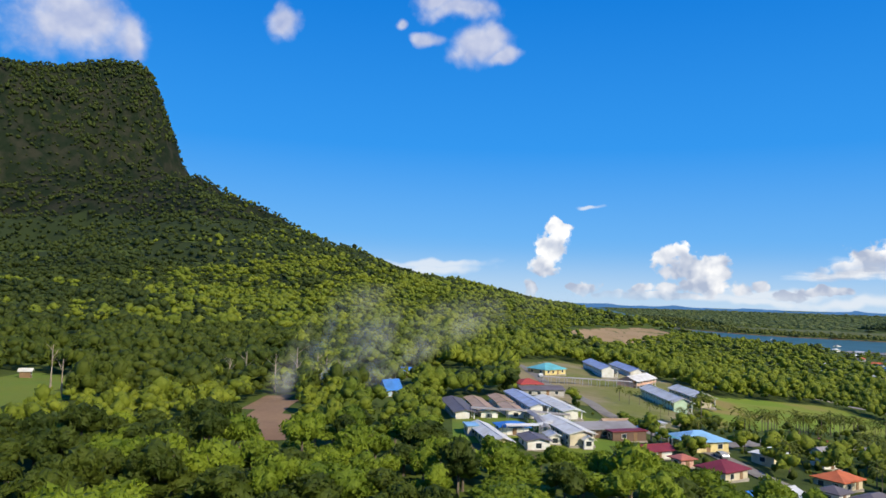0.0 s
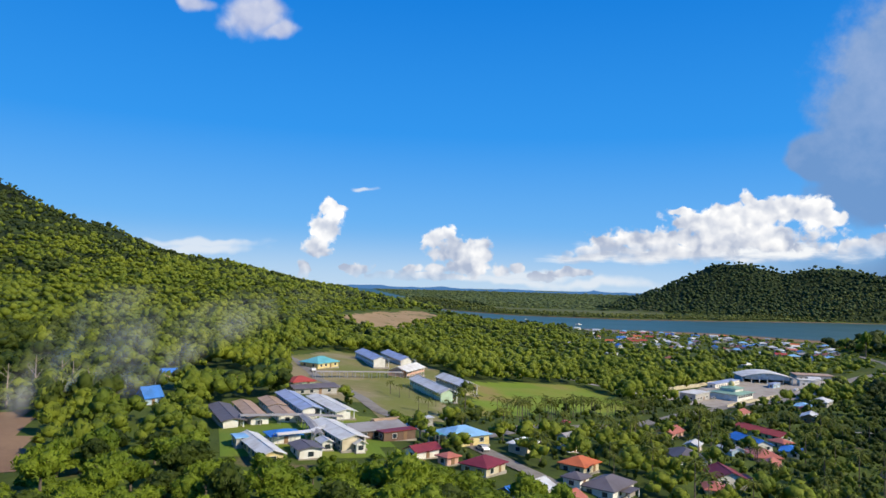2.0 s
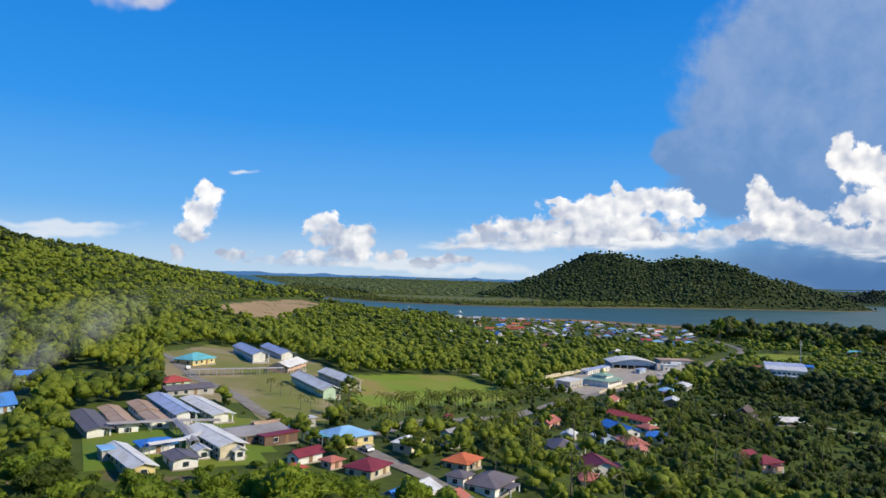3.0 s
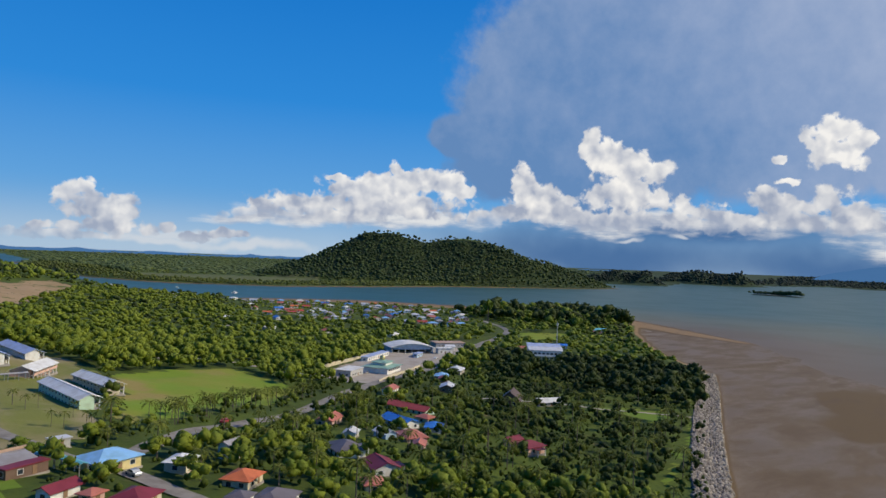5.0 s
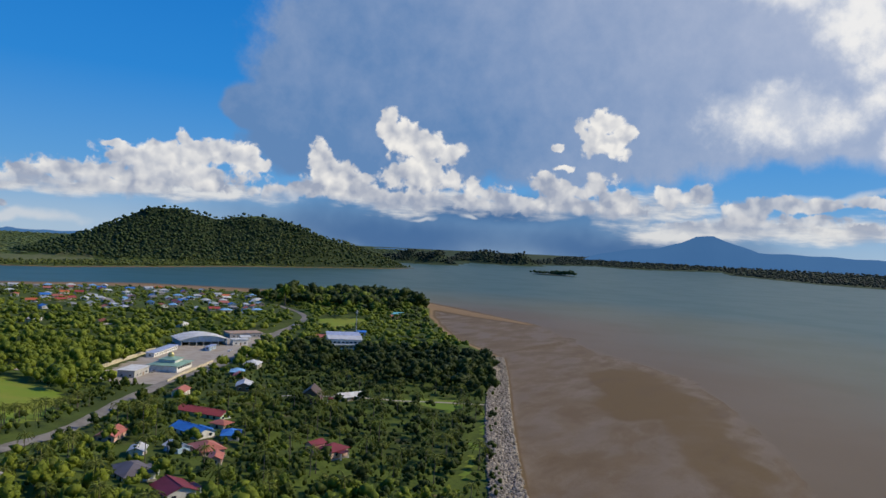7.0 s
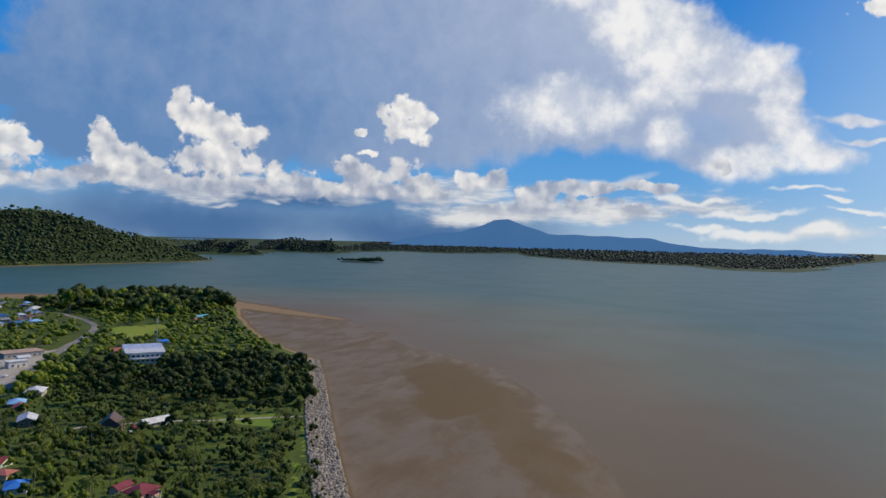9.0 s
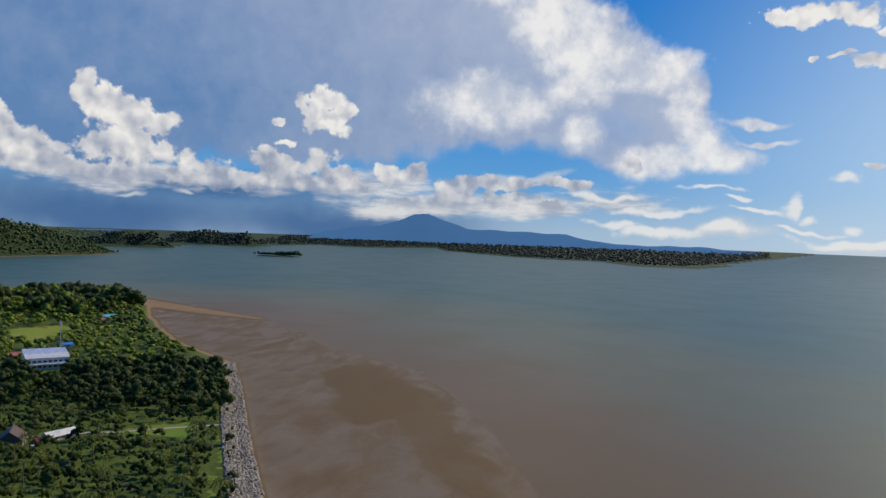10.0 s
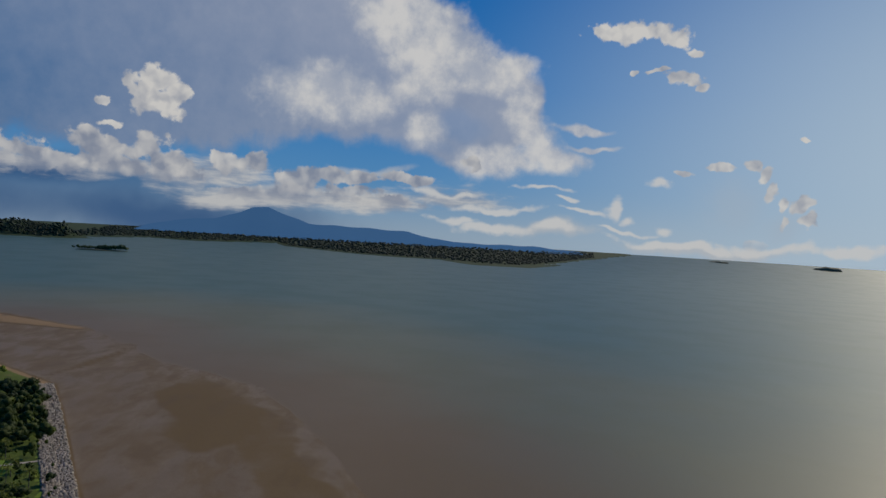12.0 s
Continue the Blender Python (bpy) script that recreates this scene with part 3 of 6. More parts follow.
wr = np.concatenate([[2, 40], np.geomspace(60, 4930, 150)])
wpts, wquads = polar_sheet(wr, np.concatenate([np.arange(-10, 135, 1.0), np.arange(135, 350, 4.0)]))
wz = bowl(wpts)
sea = sheet("water", np.column_stack([wpts, wz]).tolist(), wquads.tolist(), WATER)
tagged(sea, "calm silty river mouth and sea, brown by the mud, bluer offshore", "water", kind="structure")
coast = inside_by(wpts, FLATS)
river = ease(wpts[:, 1], 700, 1000)
sea.data.attributes.new("offshore", "FLOAT", "POINT").data.foreach_set("value", np.clip(-coast / 520, 0, 1) * (1 - river) + river * 1.0)

# mountains behind the far shore, their haze painted as a blue glow
FAR_TOPS = [(72, -0.8), (74, -0.1), (76, 0.4), (79, 0.75), (80.5, 1.2), (81.6, 1.75), (82.8, 1.8), (84.5, 1.25), (86, 0.75), (90, 0.72), (94, 0.62), (96, 0.2), (99, 0.0), (104, 0.1), (108, -0.15), (111, -0.3)]
rows = []
for az in np.arange(72, 111.01, 0.2):
    el = float(np.interp(az, [a for a, _ in FAR_TOPS], [e for _, e in FAR_TOPS])) + 0.03 * math.sin(az * 2.3)
    top = 94 + 4840 * math.tan(radians(el))
    rows.append([polar(az, 4560, 55), polar(az, 4640, 55 + max(0, top - 55) * 0.55), polar(az, 4760, max(56, top))])
k = 3
verts = [v for row in rows for v in row]
faces = [(i * k + j, i * k + j + 1, (i + 1) * k + j + 1, (i + 1) * k + j) for i in range(len(rows) - 1) for j in range(k - 1)]
tagged(sheet("distant_mountain", verts, faces, HAZE_BLUE), "mountain range beyond the far shore, in a glowing painted haze blue", "mountain", kind="structure")
# low horizon hills, tinted with the same glowing haze colour
verts, faces, k = [], [], 3
for az in np.arange(-2, 62.01, 0.25):
    el = -0.22 + 0.10 * math.sin(az * 0.55 + 1.0) ** 4 + 0.05 * math.sin(az * 1.3) ** 6 + 0.12 * ease(np.array(12.0 - az), 0, 10)
    verts += [polar(az, 4500, 20), polar(az, 4600, 36), polar(az, 4750, 58 + 8 * (az > 30) + 4750 * math.tan(radians(float(el))))]
n = len(verts) // 3
faces = [(i * k + j, i * k + j + 1, (i + 1) * k + j + 1, (i + 1) * k + j) for i in range(n - 1) for j in range(k - 1)]
tagged(sheet("distant_hills", verts, faces, HAZE_BLUE), "low hills along the horizon, in a glowing painted haze blue", "hills", kind="structure")

# ---- plants ----
def ball(subdiv):
    bm = bmesh.new()
    bmesh.ops.create_icosphere(bm, subdivisions=subdiv, radius=1.0)
    v = np.array([q.co[:] for q in bm.verts])
    f = np.array([[q.index for q in p.verts] for p in bm.faces])
    bm.free()
    return v, f


def crown(rng, lobes, subdiv, leaves, leaf, wide=1.0, tall=0.75, jag=0.16):
    """A crown about 2 wide on the origin: uneven lobes with loose leaf sprays around them."""
    bv, bf = ball(subdiv)
    verts, faces, base = [], [], 0
    for k in range(lobes):
        a, r = k * 2.4 + rng.rand(), (0.0 if k == 0 else 0.34 + 0.34 * rng.rand())
        c = np.array([r * math.cos(a) * wide, r * math.sin(a) * wide, (0.35 + 0.55 * rng.rand() - 0.35 * r) * tall])
        size = (0.52 if k == 0 else 0.26 + 0.22 * rng.rand())
        v = bv * (1 + jag * rng.randn(len(bv), 1)) * size * np.array([1, 1, tall]) + c
        verts.append(v)
        faces.append(bf + base)
        base += len(v)
        if leaves:
            n = rng.randn(leaves, 3)
            n /= np.linalg.norm(n, axis=1)[:, None]
            n[:, 2] = np.abs(n[:, 2]) * 0.9 - 0.15
            at = c + n * size * (0.85 + 0.40 * rng.rand(leaves, 1)) * np.array([1, 1, tall])
            t = rng.randn(leaves, 3) * leaf
            b = rng.randn(leaves, 3) * leaf
            verts.append(np.stack([at - t, at + b, at + t], 1).reshape(-1, 3))
            faces.append(np.arange(leaves * 3).reshape(-1, 3) + base)
            base += leaves * 3
    return np.concatenate(verts), np.concatenate(faces)


def stem(r0, r1, top, lean=0.0, sides=6):
    v = [(r * math.cos(2 * math.pi * i / sides) + lean * k, r * math.sin(2 * math.pi * i / sides), top * k) for k, r in ((0, r0 * 1.3), (0.15, r0), (1, r1)) for i in range(sides)]
    f = [(j * sides + i, j * sides + (i + 1) % sides, (j + 1) * sides + (i + 1) % sides, (j + 1) * sides + i) for j in range(2) for i in range(sides)]
    return v, f


def raw_mesh(name, verts, faces, material, smooth=False):
    me = bpy.data.meshes.new(name)
    verts, faces = np.asarray(verts, np.float32), np.asarray(faces, np.int32)
    me.vertices.add(len(verts))
    me.vertices.foreach_set("co", verts.ravel())
    k = faces.shape[1]
    me.loops.add(faces.size)
    me.loops.foreach_set("vertex_index", faces.ravel())
    me.polygons.add(len(faces))
    me.polygons.foreach_set("loop_start", np.arange(len(faces), dtype=np.int32) * k)
    if smooth:
        me.polygons.foreach_set("use_smooth", np.ones(len(faces), bool))
    me.materials.append(material)
    me.update(calc_edges=True)
    return me


def scatter(name, forms, spots, sizes, material, label, category, seed=1, smooth=False, squash=(0.85, 1.35)):
    """Many plants joined into one object: forms are (verts, faces), sizes the half widths."""
    rng = np.random.RandomState(seed)
    verts, faces, base = [], [], 0
    which = rng.randint(0, len(forms), len(spots))
    for f, (fv, ff) in enumerate(forms):
        pick = np.where(which == f)[0]
        if not len(pick):
            continue
        a = rng.rand(len(pick)) * 6.283
        s = sizes[pick]
        t = s * (squash[0] + (squash[1] - squash[0]) * rng.rand(len(pick)))
        c, d = np.cos(a) * s, np.sin(a) * s
        x = fv[None, :, 0] * c[:, None] - fv[None, :, 1] * d[:, None] + spots[pick, 0, None]
        y = fv[None, :, 0] * d[:, None] + fv[None, :, 1] * c[:, None] + spots[pick, 1, None]
        zz = fv[None, :, 2] * t[:, None] + spots[pick, 2, None]
        verts.append(np.stack([x, y, zz], 2).reshape(-1, 3))
        faces.append((ff[None] + (np.arange(len(pick)) * len(fv))[:, None, None]).reshape(-1, 3) + base)
        base += len(pick) * len(fv)
    ob = new(name, raw_mesh(name, np.concatenate(verts), np.concatenate(faces), material, smooth))
    return tagged(ob, label, category, kind="stuff")


def grid_spots(x0, x1, y0, y1, step, seed, jitter=0.48):
    rng = np.random.RandomState(seed)
    xs, ys = np.meshgrid(np.arange(x0, x1, step), np.arange(y0, y1, step * 0.9))
    p = np.stack([xs.ravel(), ys.ravel()], 1)
    return p + (rng.rand(len(p), 2) - 0.5) * 2 * jitter * step


# open ground kept free of trees: rings of yards, fields, roads and buildings are added to these
CLEAR_RINGS, CLEAR_LINES, CLEAR_DISCS = [], [], []


def wooded(p, margin=0.0):
    ok = np.ones(len(p), bool)
    for ring in CLEAR_RINGS:
        ok &= inside_by(p, ring) < -margin
    for line, half in CLEAR_LINES:
        ok &= line_at(p, [(x, y, 0) for x, y in line])[0] > half + margin
    for x, y, r in CLEAR_DISCS:
        ok &= np.hypot(p[:, 0] - x, p[:, 1] - y) > r + margin
    return ok


def in_view(p, lo=-38, hi=122):
    a = np.degrees(np.arctan2(p[:, 0], p[:, 1]))
    return (a > lo) & (a < hi)

# ---- building materials ----
WALL = {k: painted("wall_" + k, c, 0.8, 0.18, 2.0) for k, c in dict(white=(0.78, 0.77, 0.73), cream=(0.62, 0.55, 0.40), yellow=(0.70, 0.58, 0.27), green=(0.52, 0.68, 0.50),
        pink=(0.66, 0.42, 0.34), brown=(0.16, 0.10, 0.07), grey=(0.45, 0.44, 0.42), blue=(0.40, 0.55, 0.72), timber=(0.26, 0.16, 0.09)).items()}
ROOF = {k: painted("roof_" + k, c, 0.55, 0.22, 3.0) for k, c in dict(slate=(0.150, 0.130, 0.140), tan=(0.50, 0.34, 0.22), steel=(0.40, 0.47, 0.66), light=(0.74, 0.73, 0.69),
        blue=(0.04, 0.20, 0.62), sky=(0.26, 0.50, 0.78), maroon=(0.22, 0.030, 0.040), red=(0.42, 0.07, 0.05), salmon=(0.48, 0.16, 0.11), orange=(0.60, 0.16, 0.05),
        turquoise=(0.14, 0.46, 0.52), brown=(0.10, 0.060, 0.045), grey=(0.33, 0.31, 0.30), green=(0.26, 0.42, 0.33), zinc=(0.60, 0.61, 0.63)).items()}
GLASS, g, s = surface("window_glass", 0.12)
s.inputs["Base Color"].default_value = (0.03, 0.04, 0.05, 1)
TRIM = painted("window_frame", (0.70, 0.70, 0.68), 0.6, 0.1)
CONCRETE = painted("concrete", (0.36, 0.33, 0.29), 0.9, 0.25, 2.5)
PAVING = painted("paving", (0.40, 0.35, 0.29), 0.9, 0.2, 6.0)
ASPHALT = painted("asphalt", (0.25, 0.225, 0.195), 0.9, 0.3, 3.0)
METAL = painted("painted_metal", (0.55, 0.56, 0.58), 0.4, 0.2, 0.6, 0.6)
RUBBER = painted("rubber", (0.02, 0.02, 0.02), 0.8, 0.1)


def grassy(name, a, b, bare, amount):
    m, g, s = surface(name, 0.95)
    s.inputs["Specular IOR Level"].default_value = 0.2
    p = place_of(g)
    col = g.mix(g.span(g.noise(p, 0.035, 5.0, 0.6), 0.38, 0.62), a, b)
    col = g.mix(g.span(g.noise(p, 0.018, 4.0, 0.6), amount, amount + 0.12), col, bare)
    fine_grain = g.noise(p, 1.1, 5.0, 0.7)
    g.feed(s.inputs["Base Color"], g.mix(g.math("MULTIPLY", fine_grain, 0.55), col, tuple(c * 0.45 for c in a)))
    bump(g, s, fine_grain, 0.5, 0.15)
    return m


FIELD = grassy("field_grass", (0.200, 0.290, 0.026), (0.260, 0.275, 0.038), (0.33, 0.24, 0.085), 0.54)
YARD = grassy("worn_yard", (0.200, 0.215, 0.050), (0.280, 0.235, 0.100), (0.36, 0.29, 0.17), 0.46)
LAWN = grassy("lawn_grass", (0.150, 0.235, 0.026), (0.195, 0.230, 0.034), (0.26, 0.20, 0.08), 0.62)
SOIL = grassy("bare_soil", (0.26, 0.16, 0.10), (0.34, 0.22, 0.13), (0.14, 0.085, 0.05), 0.62)
SAND = grassy("sandy_clearing", (0.42, 0.29, 0.16), (0.36, 0.25, 0.13), (0.16, 0.16, 0.05), 0.58)
PADDY = grassy("wet_meadow", (0.115, 0.140, 0.040), (0.155, 0.160, 0.070), (0.22, 0.21, 0.15), 0.62)


def part(name, mesh, material, parent, label="", at=None):
    """One mesh object under a thing; mesh is (verts, faces) or mesh data to share."""
    if isinstance(mesh, tuple):
        me = bpy.data.meshes.new(name)
        me.from_pydata(mesh[0], [], mesh[1])
        me.materials.append(material)
        me.update()
    else:
        me = mesh
    ob = new(name, me)
    ob.parent = parent
    if at is not None:
        ob.matrix_basis = at
    if label:
        tagged(ob, label)
    return ob


def thing(name, label, category, m, group=""):
    ob = tagged(new(name), label, category, group)
    ob.empty_display_size = 0.5
    ob.matrix_basis = m
    return ob


def box(x0, x1, y0, y1, z0, z1):
    v = [(x, y, z) for z in (z0, z1) for x, y in ((x0, y0), (x1, y0), (x1, y1), (x0, y1))]
    return v, [(3, 2, 1, 0), (4, 5, 6, 7), (0, 1, 5, 4), (1, 2, 6, 5), (2, 3, 7, 6), (3, 0, 4, 7)]


def joined(*pieces):
    verts, faces = [], []
    for v, f in pieces:
        faces += [tuple(i + len(verts) for i in q) for q in f]
        verts += list(v)
    return verts, faces


def gable_wall(L, W, h, rise):
    x, y = L / 2, W / 2
    v = [(sx * x, a, b) for sx in (-1, 1) for a, b in ((-y, -0.6), (y, -0.6), (y, h), (0, h + rise), (-y, h))]
    return v, [(0, 1, 2, 3, 4)[::-1], (5, 6, 7, 8, 9)] + [(i, (i + 1) % 5, 5 + (i + 1) % 5, 5 + i)[::-1] for i in range(5)]


def gable_roof(L, W, h, rise, over=0.6, thick=0.16):
    x, y = L / 2 + over, W / 2
    k = rise / y
    sec = [(-y - over, h - k * over), (0, h + rise), (y + over, h - k * over)]
    v = [(sx * x, a, b + dz) for sx in (-1, 1) for dz in (0.05, 0.05 + thick) for a, b in sec]
    # ends: 0-2 lower, 3-5 upper; other end 6-8, 9-11
    return v, [(3, 4, 10, 9)[::-1], (4, 5, 11, 10)[::-1], (0, 1, 7, 6), (1, 2, 8, 7), (0, 3, 9, 6)[::-1], (2, 5, 11, 8), (0, 1, 4, 3)[::-1], (1, 2, 5, 4)[::-1], (6, 7, 10, 9), (7, 8, 11, 10)]


def hip_roof(L, W, h, rise, over=0.7, thick=0.18):
    x, y = L / 2 + over, W / 2 + over
    r = max(0.05, L / 2 - W / 2)
    v = [(sx * x, sy * y, z) for z in (h - 0.1, h - 0.1 + thick) for sx, sy in ((-1, -1), (1, -1), (1, 1), (-1, 1))] + [(-r, 0, h + rise), (r, 0, h + rise)]
    return v, [(3, 2, 1, 0), (0, 1, 5, 4), (1, 2, 6, 5), (2, 3, 7, 6), (3, 0, 4, 7), (4, 5, 9, 8), (5, 6, 9), (6, 7, 8, 9), (7, 4, 8)]


def ridge_cap(half, z):
    return joined(box(-half, half, -0.16, 0.16, z + 0.12, z + 0.26))


def shared_mesh(name, mesh, *materials, index=None):
    me = bpy.data.meshes.new(name)
    me.from_pydata(mesh[0], [], mesh[1])
    for m in materials:
        me.materials.append(m)
    if index is not None:
        me.polygons.foreach_set("material_index", index)
    me.update()
    return me


def window_mesh(w, h):
    ring = [(sx * (w / 2 - k), y, z) for y in (0.0, -0.08) for k in (0.0, 0.08) for sx, z in ((-1, k), (1, k), (1, h - k), (-1, h - k))]
    faces = [(8 + i, 8 + (i + 1) % 4, 12 + (i + 1) % 4, 12 + i) for i in range(4)] + [(i, (i + 1) % 4, 8 + (i + 1) % 4, 8 + i) for i in range(4)]
    faces += [(12 + i, 12 + (i + 1) % 4, 4 + (i + 1) % 4, 4 + i) for i in range(4)]
    pane = box(-w / 2 + 0.08, w / 2 - 0.08, -0.03, -0.004, 0.08, h - 0.08)
    return shared_mesh("window", (ring, faces), TRIM), shared_mesh("pane", pane, GLASS)


def window(ob, size, at):
    w = part("window", WINDOWS[size][0], None, ob, at=at)
    part("pane", WINDOWS[size][1], None, w)
    return w


WINDOWS = {k: window_mesh(*k) for k in ((1.4, 1.2), (2.2, 1.3))}
DOOR = shared_mesh("door", box(-0.5, 0.5, -0.07, 0, 0, 2.05), WALL["timber"])
COLUMN = {h: shared_mesh("column", box(-0.16, 0.16, -0.16, 0.16, 0, h), WALL["white"]) for h in (2.3, 2.9, 3.4, 3.8, 6.0)}


def openings(ob, L, W, h, storeys, size, gap, door_side=-1, ends=True):
    each = h / storeys
    for f in range(storeys):
        sill = f * each + max(0.3, min(0.95, each - 1.6))
        for side in (-1, 1):
            turn = 0 if side < 0 else 180
            n = max(1, int((L - 1.2) / gap))
            for i in range(n):
                x = (i - (n - 1) / 2) * gap
                if f == 0 and side == door_side and i == n // 2:
                    part("door", DOOR, None, ob, at=pose(x, side * (W / 2 + 0.01), 0.05, 0, 0, turn))
                else:
                    window(ob, size, pose(x, side * (W / 2 + 0.01), sill, 0, 0, turn))
        if ends:
            for end in (-1, 1):
                for y in ((0,) if W < 6 else (-W / 4, W / 4)):
                    window(ob, (1.4, 1.2), pose(end * (L / 2 + 0.01), y, sill, 0, 0, 90 * end))


def building(name, x, y, L, W, turn, h, wall, roof, label, category="house", form="gable", rise=None, storeys=1, gallery=0.0, size=(1.4, 1.2), gap=3.2, group="", over=0.6, clear=True, porch=False):
    """A house or block, long side along its own x axis, turned by degrees from +x."""
    rise = rise if rise is not None else W * (0.18 if form == "gable" else 0.22)
    ob = thing(name, label, category, pose(x, y, ground_at(x, y), 0, 0, turn), group)
    h *= 0.82 if category == "house" else 1.0
    L, W = L - 1.6 * over, W - 1.6 * over       # plan sizes are those of the roof
    body = W - gallery
    shift = gallery / 2
    if form == "gable":
        part("wall", gable_wall(L, W, h, rise) if not gallery else joined(box(-L / 2, L / 2, -body / 2 + shift, body / 2 + shift, -0.6, h)), WALL[wall], ob)
        part("roof", gable_roof(L, W, h, rise, over), ROOF[roof], ob)
        part("ridge_cap", ridge_cap(L / 2 + over, h + rise), ROOF[roof], ob)
        if gallery:
            for end in (-1, 1):
                v = [(end * L / 2, -W / 2 + gallery, h), (end * L / 2, W / 2, h), (end * L / 2, 0, h + rise), (end * (L / 2 - 0.2), -W / 2 + gallery, h), (end * (L / 2 - 0.2), W / 2, h), (end * (L / 2 - 0.2), 0, h + rise)]
                part("gable", (v, [(0, 1, 2), (3, 4, 5), (0, 1, 4, 3), (1, 2, 5, 4), (2, 0, 3, 5)]), WALL[wall], ob)
    elif form == "hip":
        part("wall", box(-L / 2, L / 2, -W / 2, W / 2, -0.6, h), WALL[wall], ob)
        part("roof", hip_roof(L, W, h, rise, over), ROOF[roof], ob)
    else:
        part("wall", box(-L / 2, L / 2, -W / 2, W / 2, -0.6, h), WALL[wall], ob)
        part("roof", joined(box(-L / 2 - over, L / 2 + over, -W / 2 - over, W / 2 + over, h, h + 0.25)), ROOF[roof], ob)
    part("plinth", joined(box(-L / 2 - 0.25, L / 2 + 0.25, -W / 2 - 0.25, W / 2 + 0.25, -0.8, 0.12)), CONCRETE, ob)
    if gallery:
        tall = min(COLUMN, key=lambda k: abs(k - h))
        n = max(2, int(L / 3.4))
        for i in range(n + 1):
            part("column", COLUMN[tall], None, ob, at=pose(-L / 2 + 0.3 + i * (L - 0.6) / n, -W / 2 + 0.25, 0))
        for f in range(1, storeys):
            part("gallery_floor", box(-L / 2, L / 2, -W / 2, -W / 2 + gallery, f * h / storeys - 0.2, f * h / storeys), CONCRETE, ob)
            part("parapet", box(-L / 2, L / 2, -W / 2, -W / 2 + 0.12, f * h / storeys, f * h / storeys + 0.95), WALL[wall], ob)
        ob_shift = -W / 2 + gallery
        each = h / storeys
        for f in range(storeys):
            m = max(1, int(L / gap))
            for i in range(m):
                xx = (i - (m - 1) / 2) * gap
                if i % 3 == 0:
                    part("door", DOOR, None, ob, at=pose(xx, ob_shift - 0.01, f * each + 0.05) @ Matrix.Diagonal((1, 1, 0.8, 1)))
                else:
                    window(ob, size, pose(xx, ob_shift - 0.01, f * each + each - 1.55) @ Matrix.Diagonal((1, 1, 0.8, 1)))
                window(ob, size, pose(xx, W / 2 + 0.01, f * each + each - 1.55, 0, 0, 180) @ Matrix.Diagonal((1, 1, 0.8, 1)))
    else:
        openings(ob, L, W, h, storeys, size, gap)
    if porch:
        part("porch_roof", joined(box(-L / 4, L / 4, -W / 2 - 2.6, -W / 2, h - 0.5, h - 0.32)), ROOF[roof], ob)
        for sx in (-1, 1):
            part("porch_post", box(sx * L / 4 - 0.12 - sx * 0.2, sx * L / 4 + 0.12 - sx * 0.2, -W / 2 - 2.5, -W / 2 - 2.26, 0, h - 0.5), WALL["white"], ob)
    if clear:
        a = radians(turn)
        n = max(1, int(L / W + 0.5))
        for i in range(n):
            t = (i - (n - 1) / 2) * L / n
            CLEAR_DISCS.append((x + t * math.cos(a), y + t * math.sin(a), W * 0.62 + 3.2))
    return ob


# ---- open ground, roads ----
def draped(name, ring, material, lift, label, category="ground", step=4.0, clear=True):
    """A patch of ground cover that follows the land."""
    xs, ys = [q[0] for q in ring], [q[1] for q in ring]
    gx, gy = np.arange(min(xs), max(xs) + step, step), np.arange(min(ys), max(ys) + step, step)
    px, py = np.meshgrid(gx, gy, indexing="ij")
    p = np.stack([px.ravel(), py.ravel()], 1)
    edge = inside_by(p, ring) + 0.9 * step * rough_field(p, step * 9, 2, 7) * 0.5
    n, k = len(gx), len(gy)
    hold = (edge > 0).reshape(n, k)
    z = relief(p)[0] + lift
    faces = []
    for i in range(n - 1):
        for j in range(k - 1):
            if hold[i, j] and hold[i + 1, j] and hold[i + 1, j + 1] and hold[i, j + 1]:
                faces.append((i * k + j, (i + 1) * k + j, (i + 1) * k + j + 1, i * k + j + 1))
    ob = sheet(name, np.column_stack([p, z]).tolist(), faces, material)
    bm = bmesh.new()
    bm.from_mesh(ob.data)
    bmesh.ops.delete(bm, geom=[v for v in bm.verts if not v.link_faces], context="VERTS")
    bm.to_mesh(ob.data)
    bm.free()
    if clear:
        CLEAR_RINGS.append(ring)
    return tagged(ob, label, category, kind="structure")


def smooth_line(line, step=3.0):
    out = []
    q = [line[0]] + list(line) + [line[-1]]
    for i in range(1, len(q) - 2):
        p0, p1, p2, p3 = (np.array(v, float) for v in q[i - 1:i + 3])
        n = max(2, int(np.linalg.norm(p2 - p1) / step))
        for t in np.linspace(0, 1, n, endpoint=False):
            out.append(0.5 * (2 * p1 + (p2 - p0) * t + (2 * p0 - 5 * p1 + 4 * p2 - p3) * t * t + (3 * p1 - p0 - 3 * p2 + p3) * t ** 3))
    return np.array(out + [np.array(line[-1], float)])


